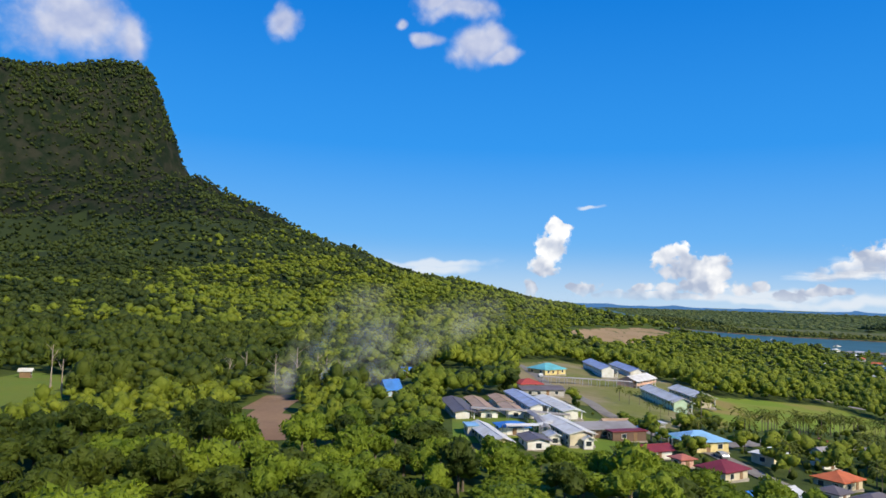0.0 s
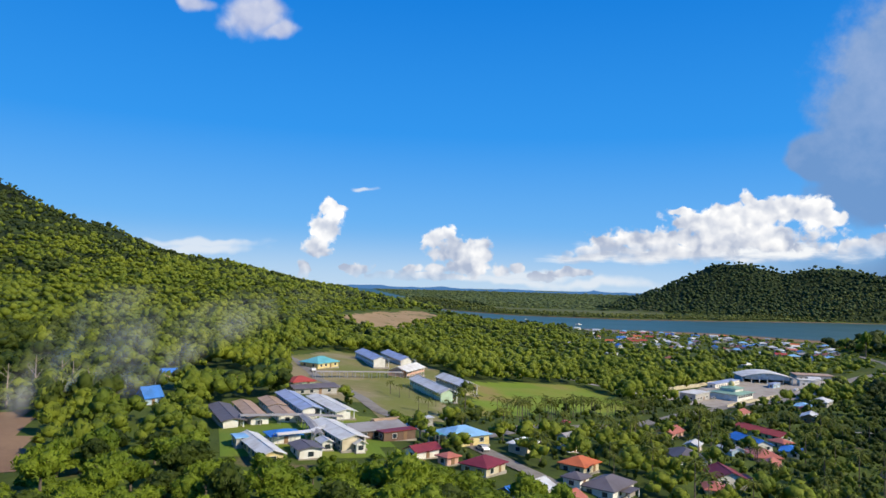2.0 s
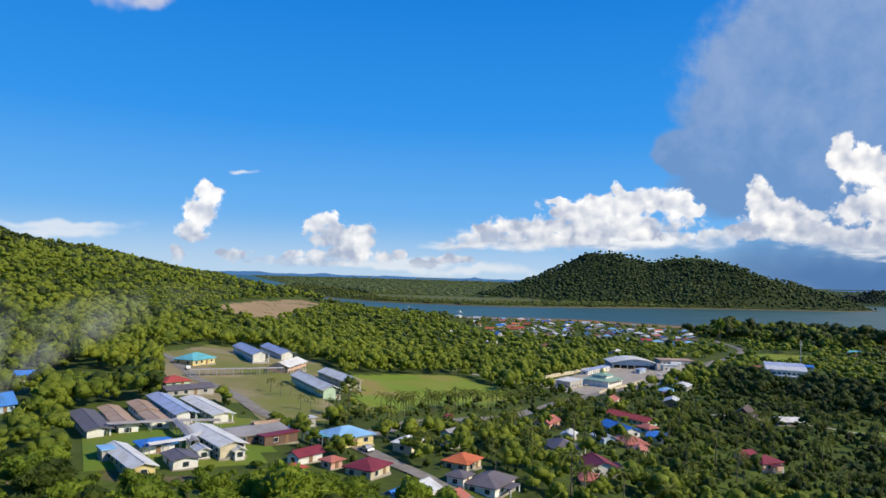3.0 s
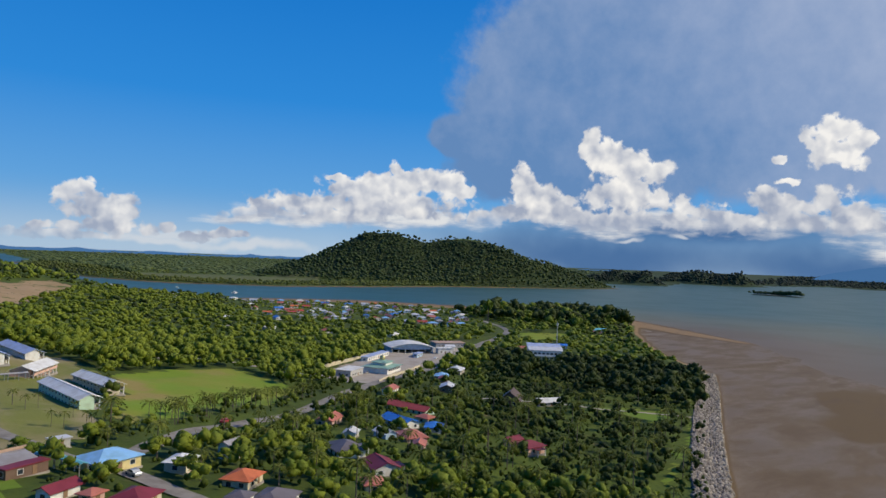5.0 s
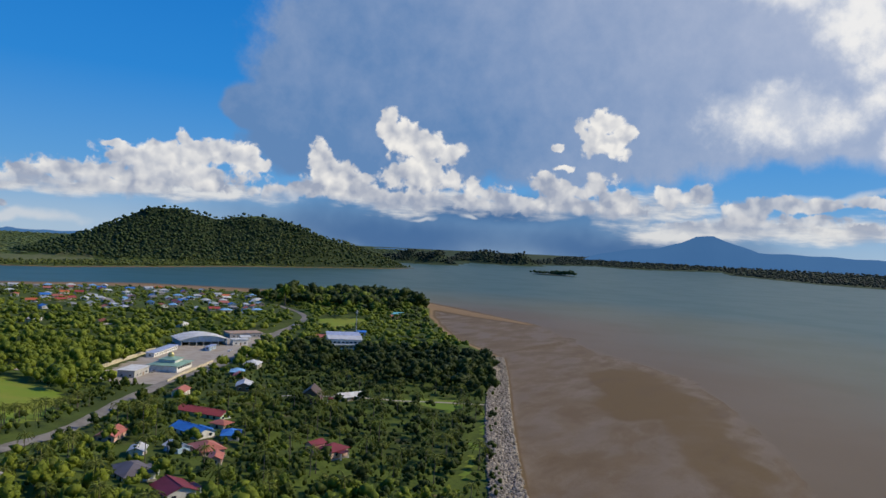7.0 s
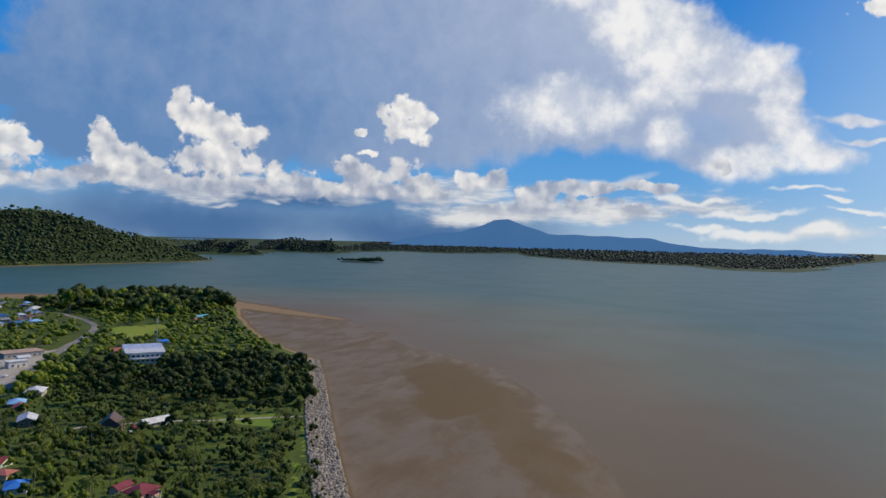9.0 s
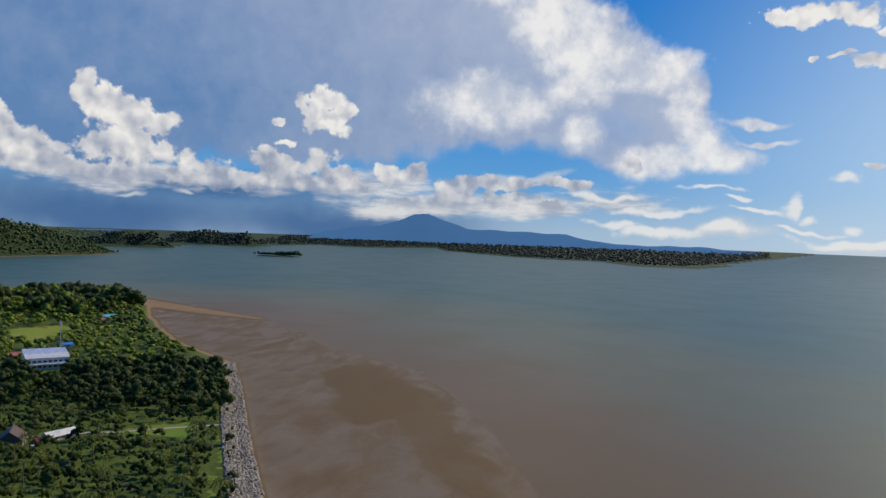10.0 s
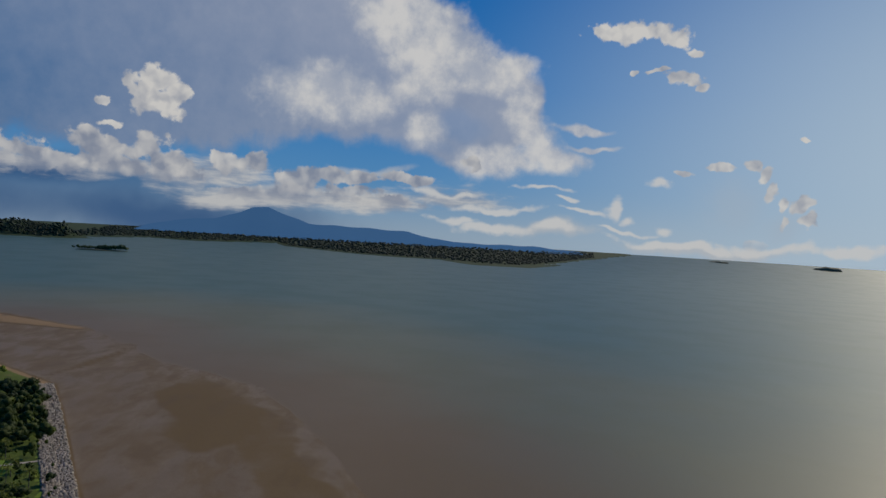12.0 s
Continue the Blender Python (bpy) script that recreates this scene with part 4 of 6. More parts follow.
def road(name, line, width, material, lift, label, clear=3.5):
    c = smooth_line(line)
    d = np.gradient(c, axis=0)
    d /= np.linalg.norm(d, axis=1)[:, None]
    side = np.stack([-d[:, 1], d[:, 0]], 1)
    verts, faces = [], []
    for s in (-0.5, -0.17, 0.17, 0.5):
        q = c + side * s * width
        verts.append(np.column_stack([q, relief(q)[0] + lift + (0.06 if abs(s) < 0.3 else 0.0)]))
    n = len(c)
    for k in range(3):
        faces += [(k * n + i, k * n + i + 1, (k + 1) * n + i + 1, (k + 1) * n + i)[::-1] for i in range(n - 1)]
    CLEAR_LINES.append(([tuple(v) for v in line], width / 2 + clear))
    return tagged(sheet(name, np.concatenate(verts).tolist(), faces, material), label, "road", kind="structure")


draped("field", [(80, 205), (105, 222), (150, 245), (195, 275), (205, 320), (203, 362), (160, 352), (126, 335), (112, 290), (95, 250)], FIELD, 0.10, "open grass playing field with worn sandy brown patches")
draped("lawn", [(0, 146), (44, 148), (49, 180), (46, 215), (30, 228), (2, 212)], LAWN, 0.10, "short bright green lawn between the school blocks")
draped("school_yard", [(49, 183), (78, 206), (93, 250), (110, 290), (124, 335), (120, 420), (70, 425), (34, 350), (30, 240), (47, 216)], YARD, 0.10, "worn grass yard beside the school road")
draped("compound_paving", [(231, 305), (240, 336), (303, 372), (345, 392), (420, 402), (478, 394), (423, 378), (344, 328), (296, 316), (252, 292)], PAVING, 0.14, "pale concrete yard around the hall and mosque", step=3.0)
draped("clearing", [(-150, 252), (-120, 236), (-108, 206), (-90, 166), (-98, 148), (-126, 180), (-146, 218)], LAWN, 0.10, "grassy clearing with a hut at the forest edge")
draped("meadow", [(-158, 288), (-134, 292), (-130, 270), (-152, 262)], LAWN, 0.10, "small sunlit grass patch at the forest edge")
draped("burnt_clearing", [(-56, 204), (-44, 214), (-28, 152), (-34, 126), (-44, 148)], SOIL, 0.12, "freshly cut brown clearing among the trees")
draped("excavation", [(-4, 268), (12, 262), (22, 280), (6, 296), (-8, 286)], SOIL, 0.12, "bare earth bank by the tin-roofed houses")
draped("sandy_clearing", [(150, 860), (177, 736), (240, 850), (345, 1050), (335, 1130), (230, 1000)], SAND, 0.12, "pale sandy clearing below the ridge", step=6.0)
draped("shore_grass", [(192, 96), (238, 112), (285, 128), (345, 152), (342, 157), (282, 132.5), (235, 116), (190, 100)], LAWN, 0.10, "yellow-green grass strip behind the rock wall", step=2.5)
draped("garden_plot", [(296, 152), (318, 156), (334, 158), (322, 180), (306, 196), (300, 176)], LAWN, 0.08, "bright grassy plot beside a lane")
draped("green_plot", [(540, 425), (570, 445), (610, 420), (600, 400), (520, 372), (505, 380)], FIELD, 0.10, "small grass field by the village road")
draped("wet_meadow", [(640, 1640), (900, 1500), (1150, 1560), (1200, 1700), (1000, 1850), (760, 1950), (660, 1900)], PADDY, 0.3, "flat pale wet meadows behind the mangroves", step=16.0)
road("school_road", [(36, 380), (42, 345), (44, 277), (50, 252), (52, 216), (58, 192), (61, 176), (64, 168)], 4.6, ASPHALT, 0.20, "narrow grey asphalt road past the school")
road("main_road", [(64, 168), (73, 179), (87, 192), (104, 205), (125, 214), (150, 226), (177, 245), (212, 270), (247, 291), (285, 307), (339, 330), (434, 385), (568, 460), (640, 560)], 6.0, ASPHALT, 0.24, "two-lane asphalt road through the village")
road("lane", [(64, 168), (68, 152), (71, 139), (74, 128), (80, 108), (92, 84)], 5.0, ASPHALT, 0.28, "grey village lane between houses")
road("compound_road", [(140, 420), (200, 400), (218, 378), (227, 343), (236, 318), (249, 292)], 5.0, PAVING, 0.20, "pale concrete track beside the field")
road("footpath", [(268, 236), (284, 222), (300, 196), (314, 174), (328, 150)], 2.2, PAVING, 0.20, "narrow concrete footpath through the gardens")
road("hill_track", [(-190, 350), (-208, 390), (-225, 450), (-239, 510)], 4.0, PAVING, 0.25, "pale track at the forest edge")

# ---- the school ----
S = "school blocks"
building("classroom_block", 5.9, 191, 25.4, 6.2, 98, 2.1, "white", "slate", "long low school block with a dark grey roof", "school block", group=S, gap=2.6, gallery=1.6, rise=0.6)
building("classroom_block", 13.2, 188.5, 13.6, 5.4, 98, 2.0, "white", "tan", "low school block with a tan roof, one of four", "school block", group=S, rise=0.5)
building("classroom_block", 11.6, 204, 14, 5.4, 98, 2.2, "white", "tan", "low school block with a tan roof, one of four", "school block", group=S, rise=0.5)
building("classroom_block", 20.8, 192.5, 13, 5.4, 97, 2.0, "white", "tan", "low school block with a tan roof, one of four", "school block", group=S, rise=0.5)
building("classroom_block", 19.2, 207.5, 15, 5.6, 97, 2.2, "white", "tan", "low school block with a tan roof, one of four", "school block", group=S, rise=0.5)
building("classroom_block", 26.2, 204, 31.5, 6.2, 98, 3.4, "white", "steel", "two-storey white school block with a blue-grey roof and galleries", "school block", storeys=2, gallery=1.8, group=S, gap=3.0, rise=0.7)
building("classroom_block", 36.4, 208.5, 30, 6.4, 99, 2.2, "white", "light", "long school block with a pale grey roof", "school block", gallery=1.5, group=S, rise=0.6)
building("hall", 35, 238, 16, 8.0, 14, 2.2, "grey", "slate", "low hall with a dark blue-grey roof beside the road", "hall", rise=0.8)
building("classroom_block", 31.2, 165, 22.4, 6.8, 101, 2.7, "cream", "light", "two-storey cream school block with a pale roof and galleries", "school block", storeys=2, gallery=1.8, group=S, gap=3.0, rise=0.7)
building("classroom_block", 12, 151.5, 21, 5.2, 102, 2.3, "yellow", "light", "school block with a pale roof and a yellow gable", "school block", group=S, rise=0.7)
building("pavilion", 18.1, 162.5, 7.8, 6.0, 10, 1.9, "white", "blue", "small white pavilion with a bright blue hip roof on the lawn", "pavilion", form="hip", rise=1.0)
building("office", 22.1, 152.5, 8.0, 6.0, 100, 2.0, "white", "slate", "small white office with a dark grey roof", "office", rise=0.5)
building("shed", 27.0, 157.5, 5.0, 3.4, 99, 1.9, "white", "zinc", "small white shed with a pale zinc roof", "shed", gap=2.0, rise=0.5)
building("shed", 34.3, 154.5, 3.6, 3.0, 99, 2.3, "white", "light", "small white store beside the school", "shed", gap=2.0)
building("shed", 8.6, 158, 4.6, 3.8, 101, 2.2, "grey", "sky", "lean shed with a pale blue roof at the trees", "shed", form="flat", over=0.3)
building("assembly_hall", 41.5, 172.5, 15, 10.5, 16, 2.5, "brown", "grey", "wide open assembly hall with a grey roof and dark brown sides", "hall", rise=0.9)
building("annex", 46, 176.5, 7.5, 4.2, 16, 3.2, "brown", "tan", "raised annex with a tan roof on the assembly hall's side", "annex", clear=False)
building("long_shed", 46.5, 167, 10, 3.2, 20, 2.4, "brown", "maroon", "long low shed with a dark maroon roof", "shed", form="flat", over=0.3)
building("house", 33, 256, 9.5, 8, 20, 2.8, "green", "red", "pale green and white house with a red hip roof", form="hip", group="hip-roofed houses")
building("house", 50, 323, 15, 11.5, 40, 3.0, "yellow", "turquoise", "yellow house with a wide turquoise hip roof", form="hip", group="hip-roofed houses")
building("barrack_block", 84, 366, 44, 9.0, 91, 3.9, "white", "steel", "long two-storey block with a pale blue roof", "school block", storeys=2, gallery=2.0, group="far blocks")
building("barrack_block", 104, 388, 44, 9.0, 91, 3.9, "white", "steel", "long two-storey block with a pale blue roof", "school block", storeys=2, gallery=2.0, group="far blocks")
building("barrack_block", 90, 316, 23, 10, 52, 3.9, "pink", "light", "two-storey pinkish block with a light grey roof", "school block", storeys=2, gallery=2.0, group="far blocks")
building("barrack_block", 85, 260, 40, 7.6, 91, 3.9, "green", "light", "two-storey pale green block with a light roof", "school block", storeys=2, gallery=2.0, group="far blocks")
building("barrack_block", 104, 286, 31, 8.2, 93, 3.9, "cream", "light", "two-storey cream block with a light roof", "school block", storeys=2, gallery=2.0, group="far blocks")
building("village_hall", 63.5, 166.5, 12, 10, 15, 2.7, "yellow", "sky", "yellow hall with a broad light blue hip roof at the junction", "hall", form="hip", rise=1.9)
building("shelter", 61.5, 193, 5, 3.4, 10, 2.4, "grey", "zinc", "small open shelter with a zinc roof", "shelter", form="flat", over=0.4)


def walkway(line, roof, label, h=2.6, wide=2.2):
    """A covered way: posts and a thin sloping roof."""
    x0, y0 = line[0]
    ob = thing("covered_walkway", label, "walkway", pose(x0, y0, ground_at(x0, y0)))
    zb = ground_at(x0, y0)
    post = shared_mesh("post", box(-0.08, 0.08, -0.08, 0.08, -0.3, h), METAL)
    for (ax, ay), (bx, by) in zip(line, line[1:]):
        n = Vector((bx - ax, by - ay, 0))
        side = Vector((-n.y, n.x, 0)).normalized() * wide / 2
        a, b = Vector((ax - x0, ay - y0, ground_at(ax, ay) - zb + h)), Vector((bx - x0, by - y0, ground_at(bx, by) - zb + h))
        up = Vector((0, 0, 0.12))
        mid = Vector((0, 0, 0.35))
        v = [a - side, a + mid, a + side, b - side, b + mid, b + side]
        v = [tuple(q) for q in v] + [tuple(q + up) for q in v]
        part("roof", (v, [(6, 7, 10, 9)[::-1], (7, 8, 11, 10)[::-1], (0, 1, 4, 3), (1, 2, 5, 4), (0, 6, 9, 3)[::-1], (2, 8, 11, 5), (0, 1, 7, 6)[::-1], (1, 2, 8, 7)[::-1], (3, 4, 10, 9), (4, 5, 11, 10)]), ROOF[roof], ob)
        k = max(1, int(n.length / 4))
        for i in range(k + 1):
            q = a + (b - a) * (i / k)
            for s in (-1, 1):
                part("post", post, None, ob, at=pose(q.x + s * side.x * 0.85, q.y + s * side.y * 0.85, q.z - h))
    return ob


walkway([(9, 181), (24, 184), (36, 186)], "grey", "grey covered walkway between the school blocks")
walkway([(25, 186), (25.5, 172), (26, 160)], "grey", "grey covered walkway across the lawn")
walkway([(16, 158), (24, 162), (31, 172)], "zinc", "pale covered walkway across the lawn")
walkway([(42, 283), (60, 292), (84, 303)], "grey", "long grey covered walkway to the far blocks")
walkway([(51.5, 176), (54.5, 171), (56.5, 161)], "turquoise", "bent turquoise covered walkway by the road")

# ---- the village ----
V = "village houses"
building("house", 59, 139.5, 8.6, 7.4, 35, 2.4, "cream", "maroon", "small house with a dark red roof by the lane", form="hip", group=V)
building("house", 48, 149.5, 8.0, 4.6, 25, 2.4, "white", "maroon", "low house with a dark maroon roof", group=V)
building("house", 42.5, 140, 4.6, 4.0, 25, 2.2, "pink", "red", "tiny house with a red roof among trees", form="hip", group=V)
building("house", 52.5, 144.5, 4.4, 4.0, 25, 2.2, "pink", "salmon", "small house with a faded pink roof", form="hip", group=V)
building("house", 63.5, 124, 8.5, 6.5, 30, 2.4, "white", "zinc", "house with a patched grey and blue roof", group=V)
building("house", 70, 121, 5.5, 5.0, 30, 2.3, "cream", "salmon", "house with a faded red roof", group=V)
building("house", 57.5, 121, 4.5, 4.0, 30, 2.2, "blue", "blue", "small house with a blue roof", group=V)
building("hut", 78, 160, 7.4, 6.2, 40, 2.7, "cream", "light", "cream hut with a pale grey hip roof", "hut", form="hip")
building("house", 96, 169, 6.5, 5.0, 22, 4.8, "white", "grey", "narrow two-storey white house with a grey roof", storeys=2, group=V, gap=2.4)
building("house", 86, 145.5, 8.6, 7.2, 33, 2.5, "cream", "orange", "house with a bright orange tiled hip roof", form="hip", group=V)
building("house", 85, 131, 11.5, 8.2, 33, 2.6, "white", "slate", "white house with a dark slate hip roof and a columned porch", form="hip", group=V, porch=True)
building("house", 78.5, 133.5, 5.2, 5.0, 33, 2.5, "white", "slate", "white side wing with a dark slate roof", form="hip", group=V)
building("house", 133, 168, 12, 9.4, 76, 2.6, "white", "slate", "white house with a blue-grey hip roof", form="hip", group=V, porch=True)
building("house", 131, 149, 10.5, 8.6, 70, 2.5, "white", "maroon", "house with a maroon roof among gardens", group=V, porch=True)
building("house", 118, 137, 7.0, 5.6, 60, 2.4, "cream", "salmon", "small house with a faded pink roof", form="hip", group=V)
building("house", 117, 120.5, 7.0, 5.6, 60, 2.4, "cream", "orange", "small house with an orange roof", form="hip", group=V)
building("house", 187, 203, 16, 8.5, 85, 2.6, "white", "blue", "long white house with a bright blue roof", group=V, porch=True)
building("house", 193, 190, 8.5, 7.0, 40, 2.6, "white", "blue", "white wing with a bright blue roof", form="hip", group=V)
building("house", 214, 226, 23, 7.5, 97, 2.5, "green", "red", "long terrace with a red roof and pale green walls", group=V)
building("house", 204, 206, 7.5, 6.0, 97, 2.3, "cream", "salmon", "small house with a faded red roof", form="hip", group=V)
building("house", 170, 178, 11, 8.5, 70, 2.5, "pink", "salmon", "house with a wide salmon-red roof", form="hip", group=V)
building("house", 164, 168, 7.0, 4.6, 40, 2.2, "pink", "salmon", "low wing with a salmon-red roof", group=V)
building("house", 163, 184, 8, 5.5, 85, 2.4, "blue", "zinc", "pale blue house with a zinc roof", group=V)
building("house", 152, 189, 7, 5.0, 40, 2.4, "white", "zinc", "white house with a pale zinc roof among trees", group=V)
building("house", 160, 212, 11, 7.0, 30, 2.4, "pink", "salmon", "house with a red-brown roof by the road", group=V)
building("house", 236, 264, 10, 6.5, 30, 3.6, "white", "salmon", "white raised house with a faded red roof", group=V)
building("house", 270, 257, 12, 8, 40, 3.4, "timber", "zinc", "raised timber house with a grey zinc roof", group=V)
building("house", 299, 290, 9.5, 8, 40, 2.6, "timber", "sky", "timber house with a blue sheeted roof", form="hip", group=V)
building("house", 291, 281, 8.5, 6, 40, 2.4, "timber", "red", "timber house with a rusty red roof", group=V)
building("house", 322, 300, 13, 9, 30, 3.2, "grey", "zinc", "wide house with a grey zinc roof", form="hip", group=V)
building("house", 275, 218, 13, 10, 30, 4.2, "brown", "brown", "dark timber longhouse with a steep brown roof", group=V, rise=3.6)
building("house", 289, 206, 13.5, 7.5, -25, 2.4, "grey", "light", "low house with a pale tan roof on the path", group=V)
building("house", 203, 152, 9.5, 8.0, -5, 3.4, "pink", "maroon", "house with a two-tier dark red roof in the palms", form="hip", group=V, porch=True)
building("house", 201, 158, 7.0, 4.5, -5, 4.6, "pink", "maroon", "upper part with a dark red gable roof", group=V, clear=False)
building("house", -15, 276, 11, 5.5, 10, 3.2, "cream", "blue", "house with a dark blue tin roof in the forest", group="forest houses")
building("house", -7, 271, 4.2, 3.8, 10, 2.2, "white", "sky", "hut with a light blue tin roof", group="forest houses")
building("tarp_shelter", -17, 262, 4.4, 3.8, 10, 2.4, "blue", "blue", "shelter covered by a bright blue tarpaulin", "shelter", form="flat", over=0.2)
building("tarp_shelter", -15, 219, 6.5, 4.6, 40, 2.6, "blue", "blue", "steep shelter under a bright blue tarpaulin", "shelter", rise=2.4)
building("hut", -22, 283, 7, 4, 10, 2.6, "white", "light", "hut with a white tin roof in the forest", "hut")
building("hut", -138, 231, 4.2, 3.4, 20, 2.4, "timber", "light", "small wooden hut in the grassy clearing", "hut")
building("hut", 23, 352, 6, 5, 20, 2.6, "white", "sky", "hut with a light blue roof at the forest edge", "hut")
building("hut", 20, 368, 8, 5, 20, 2.8, "white", "zinc", "white house with a zinc roof at the forest edge", "hut")
building("hut", -40, 395, 8, 5, 20, 2.8, "cream", "light", "pale house roof showing among forest trees", "hut")

# mosque and market hall compound
building("mosque_wing", 256, 322, 17, 10, 25, 4.0, "grey", "light", "flat pale wing beside the mosque", "building", form="flat")
mosque = thing("mosque", "pale green mosque with tiered roofs and a gilded dome", "mosque", pose(283, 325, ground_at(283, 325), 0, 0, 25))
part("wall", box(-10, 10, -8, 8, -0.5, 3.6), WALL["white"], mosque)
part("lower_roof", hip_roof(20, 16, 3.6, 1.5, 1.0), ROOF["green"], mosque)
part("clerestory", box(-5, 5, -4.5, 4.5, 4.2, 6.0), WALL["white"], mosque)
part("upper_roof", hip_roof(10, 9, 6.0, 1.5, 0.8), ROOF["green"], mosque)
dv, df = ball(3)
DOME, g, s = surface("gilded_dome", 0.35, 0.6)
s.inputs["Base Color"].default_value = (0.55, 0.48, 0.22, 1)
part("dome", ([tuple(v * np.array([1.7, 1.7, 1.9]) + np.array([0, 0, 8.0])) for v in dv], [tuple(f) for f in df.tolist()]), DOME, mosque)
part("finial", ([(0.08, 0, 9.7), (-0.08, 0.08, 9.7), (-0.08, -0.08, 9.7), (0, 0, 11.2)], [(0, 1, 3), (1, 2, 3), (2, 0, 3)]), DOME, mosque)
for i in range(6):
    window(mosque, (2.2, 1.3), pose(-7.5 + 3 * i, -8.02, 1.6))
CLEAR_DISCS.append((283, 325, 15))

hall = thing("market_hall", "large hall with a curved pale roof and a dark open front", "hall", pose(365, 390, ground_at(365, 390), 0, 0, -27) @ Matrix.Diagonal((1.15, 1.1, 1.0, 1)))
arc = [(-15 + 30 * i / 12, 4.4 + 3.0 * math.sin(math.pi * i / 12)) for i in range(13)]
verts = [(x, y, z + dz) for y in (-11, 11) for dz in (0, 0.25) for x, z in arc]
n = 13
faces = [(n + i, n + i + 1, 3 * n + i + 1, 3 * n + i) for i in range(12)] + [(i, i + 1, 2 * n + i + 1, 2 * n + i)[::-1] for i in range(12)]
faces += [(i, i + 1, n + i + 1, n + i) for i in range(12)] + [(2 * n + i, 2 * n + i + 1, 3 * n + i + 1, 3 * n + i)[::-1] for i in range(12)]
part("roof", (verts, faces), ROOF["light"], hall)
part("wall", joined(box(-14, 14, 9.5, 10, -0.5, 4.6), box(-14, -13.7, -9, 9.5, -0.5, 4.5), box(13.7, 14, -9, 9.5, -0.5, 4.5)), WALL["blue"], hall)
v = [(x, -8.6, z) for x, z in arc[1:-1]] + [(x, -8.6, 3.0) for x, z in arc[1:-1]]
part("fascia", (v, [(i, i + 1, 11 + i + 1, 11 + i) for i in range(10)]), WALL["blue"], hall)
for i in range(7):
    part("column", COLUMN[3.4], None, hall, at=pose(-13.2 + 4.4 * i, -8.8, 0))
CLEAR_DISCS += [(365, 390, 24), (352, 374, 16)]
building("market_block", 382, 369, 12, 7, -27, 4.2, "white", "light", "white flat-roofed block beside the hall", "building", form="flat")
building("market_block", 414, 396, 26, 15, -27, 3.6, "grey", "tan", "long low block with a brownish flat roof", "building", form="flat")
building("market_block", 398, 379, 8, 6, -27, 3.4, "white", "zinc", "small white block with a zinc roof", "building")
building("carport", 318, 373, 38, 6, 27, 3.0, "white", "steel", "long white carport with a pale blue-grey roof", "carport", form="flat")
building("carport", 352, 366, 12, 4, 25, 2.8, "blue", "steel", "blue-roofed carport in the yard", "carport", form="flat")
building("gatehouse", 236, 328, 8, 5, 25, 3.0, "white", "green", "small gatehouse with a green roof", "gatehouse", form="hip")


def boundary_wall(line, h, label):
    x0, y0 = line[0]
    ob = thing("boundary_wall", label, "wall", pose(x0, y0, 0))
    for (ax, ay), (bx, by) in zip(line, line[1:]):
        n = max(1, int(math.hypot(bx - ax, by - ay) / 6))
        for i in range(n):
            px, py = ax + (bx - ax) * (i + 0.5) / n, ay + (by - ay) * (i + 0.5) / n
            length = math.hypot(bx - ax, by - ay) / n
            part("panel", joined(box(-length / 2, length / 2, -0.1, 0.1, -0.4, h), box(-length / 2 - 0.15, -length / 2 + 0.15, -0.16, 0.16, -0.4, h + 0.2)), WALL["cream"], ob, at=pose(px - x0, py - y0, ground_at(px, py), 0, 0, math.degrees(math.atan2(by - ay, bx - ax))))
    return ob


boundary_wall([(240, 338), (272, 357), (305, 376), (322, 384)], 2.2, "cream boundary wall behind the mosque")
boundary_wall([(254, 294), (285, 312), (318, 328)], 1.4, "low cream boundary wall in front of the mosque")

# the white building with three stepped roofs near the point
plant = thing("white_building", "white two-storey building with three stepped grey roofs and ribbon windows", "building", pose(430, 312, ground_at(430, 312), 0, 0, -48))
for i in range(3):
    part("wall", box(-12, 12, -10 + 7 * i, -3.2 + 7 * i, -0.5, 7.0 + 0.5 * i), WALL["white"], plant)
    y0 = -10 + 7 * i
    v = [(-12.6, y0 - 0.6, 7.2 + 0.5 * i), (12.6, y0 - 0.6, 7.2 + 0.5 * i), (12.6, y0 + 6.6, 9.2 + 0.5 * i), (-12.6, y0 + 6.6, 9.2 + 0.5 * i)]
    v += [(a, b, c + 0.25) for a, b, c in v]
    part("roof", (v, [(3, 2, 1, 0), (4, 5, 6, 7), (0, 1, 5, 4), (1, 2, 6, 5), (2, 3, 7, 6), (3, 0, 4, 7)]), ROOF["steel" if i else "zinc"], plant)
    v = [(sx * 12, yy, zz) for sx in (-1, 1) for yy, zz in ((y0, 7.0 + 0.5 * i), (y0 + 6.6, 7.0 + 0.5 * i), (y0 + 6.6, 9.1 + 0.5 * i))]
    part("gable", (v, [(0, 2, 1), (3, 4, 5), (0, 1, 4, 3), (1, 2, 5, 4), (2, 0, 3, 5)]), WALL["white"], plant)
for f in range(2):
    for i in range(8):
        window(plant, (2.2, 1.3), pose(-10.4 + 2.97 * i, -10.02, 1.2 + 3.3 * f))
part("canopy", box(-12, 12, -12.2, -10, 3.5, 3.75), WALL["white"], plant)
CLEAR_DISCS += [(430, 312, 17), (412, 299, 13), (400, 290, 9)]
building("house", 450, 345, 13, 9, -48, 3.2, "pink", "salmon", "low block with a faded pink roof", group=V)
building("house", 770, 539, 15, 9, -30, 5.5, "white", "light", "white house on the wooded point", group=V, storeys=2)
building("house", 664, 410, 15, 8, -40, 3.4, "white", "turquoise", "white house with a pale turquoise roof by the shore", group=V)
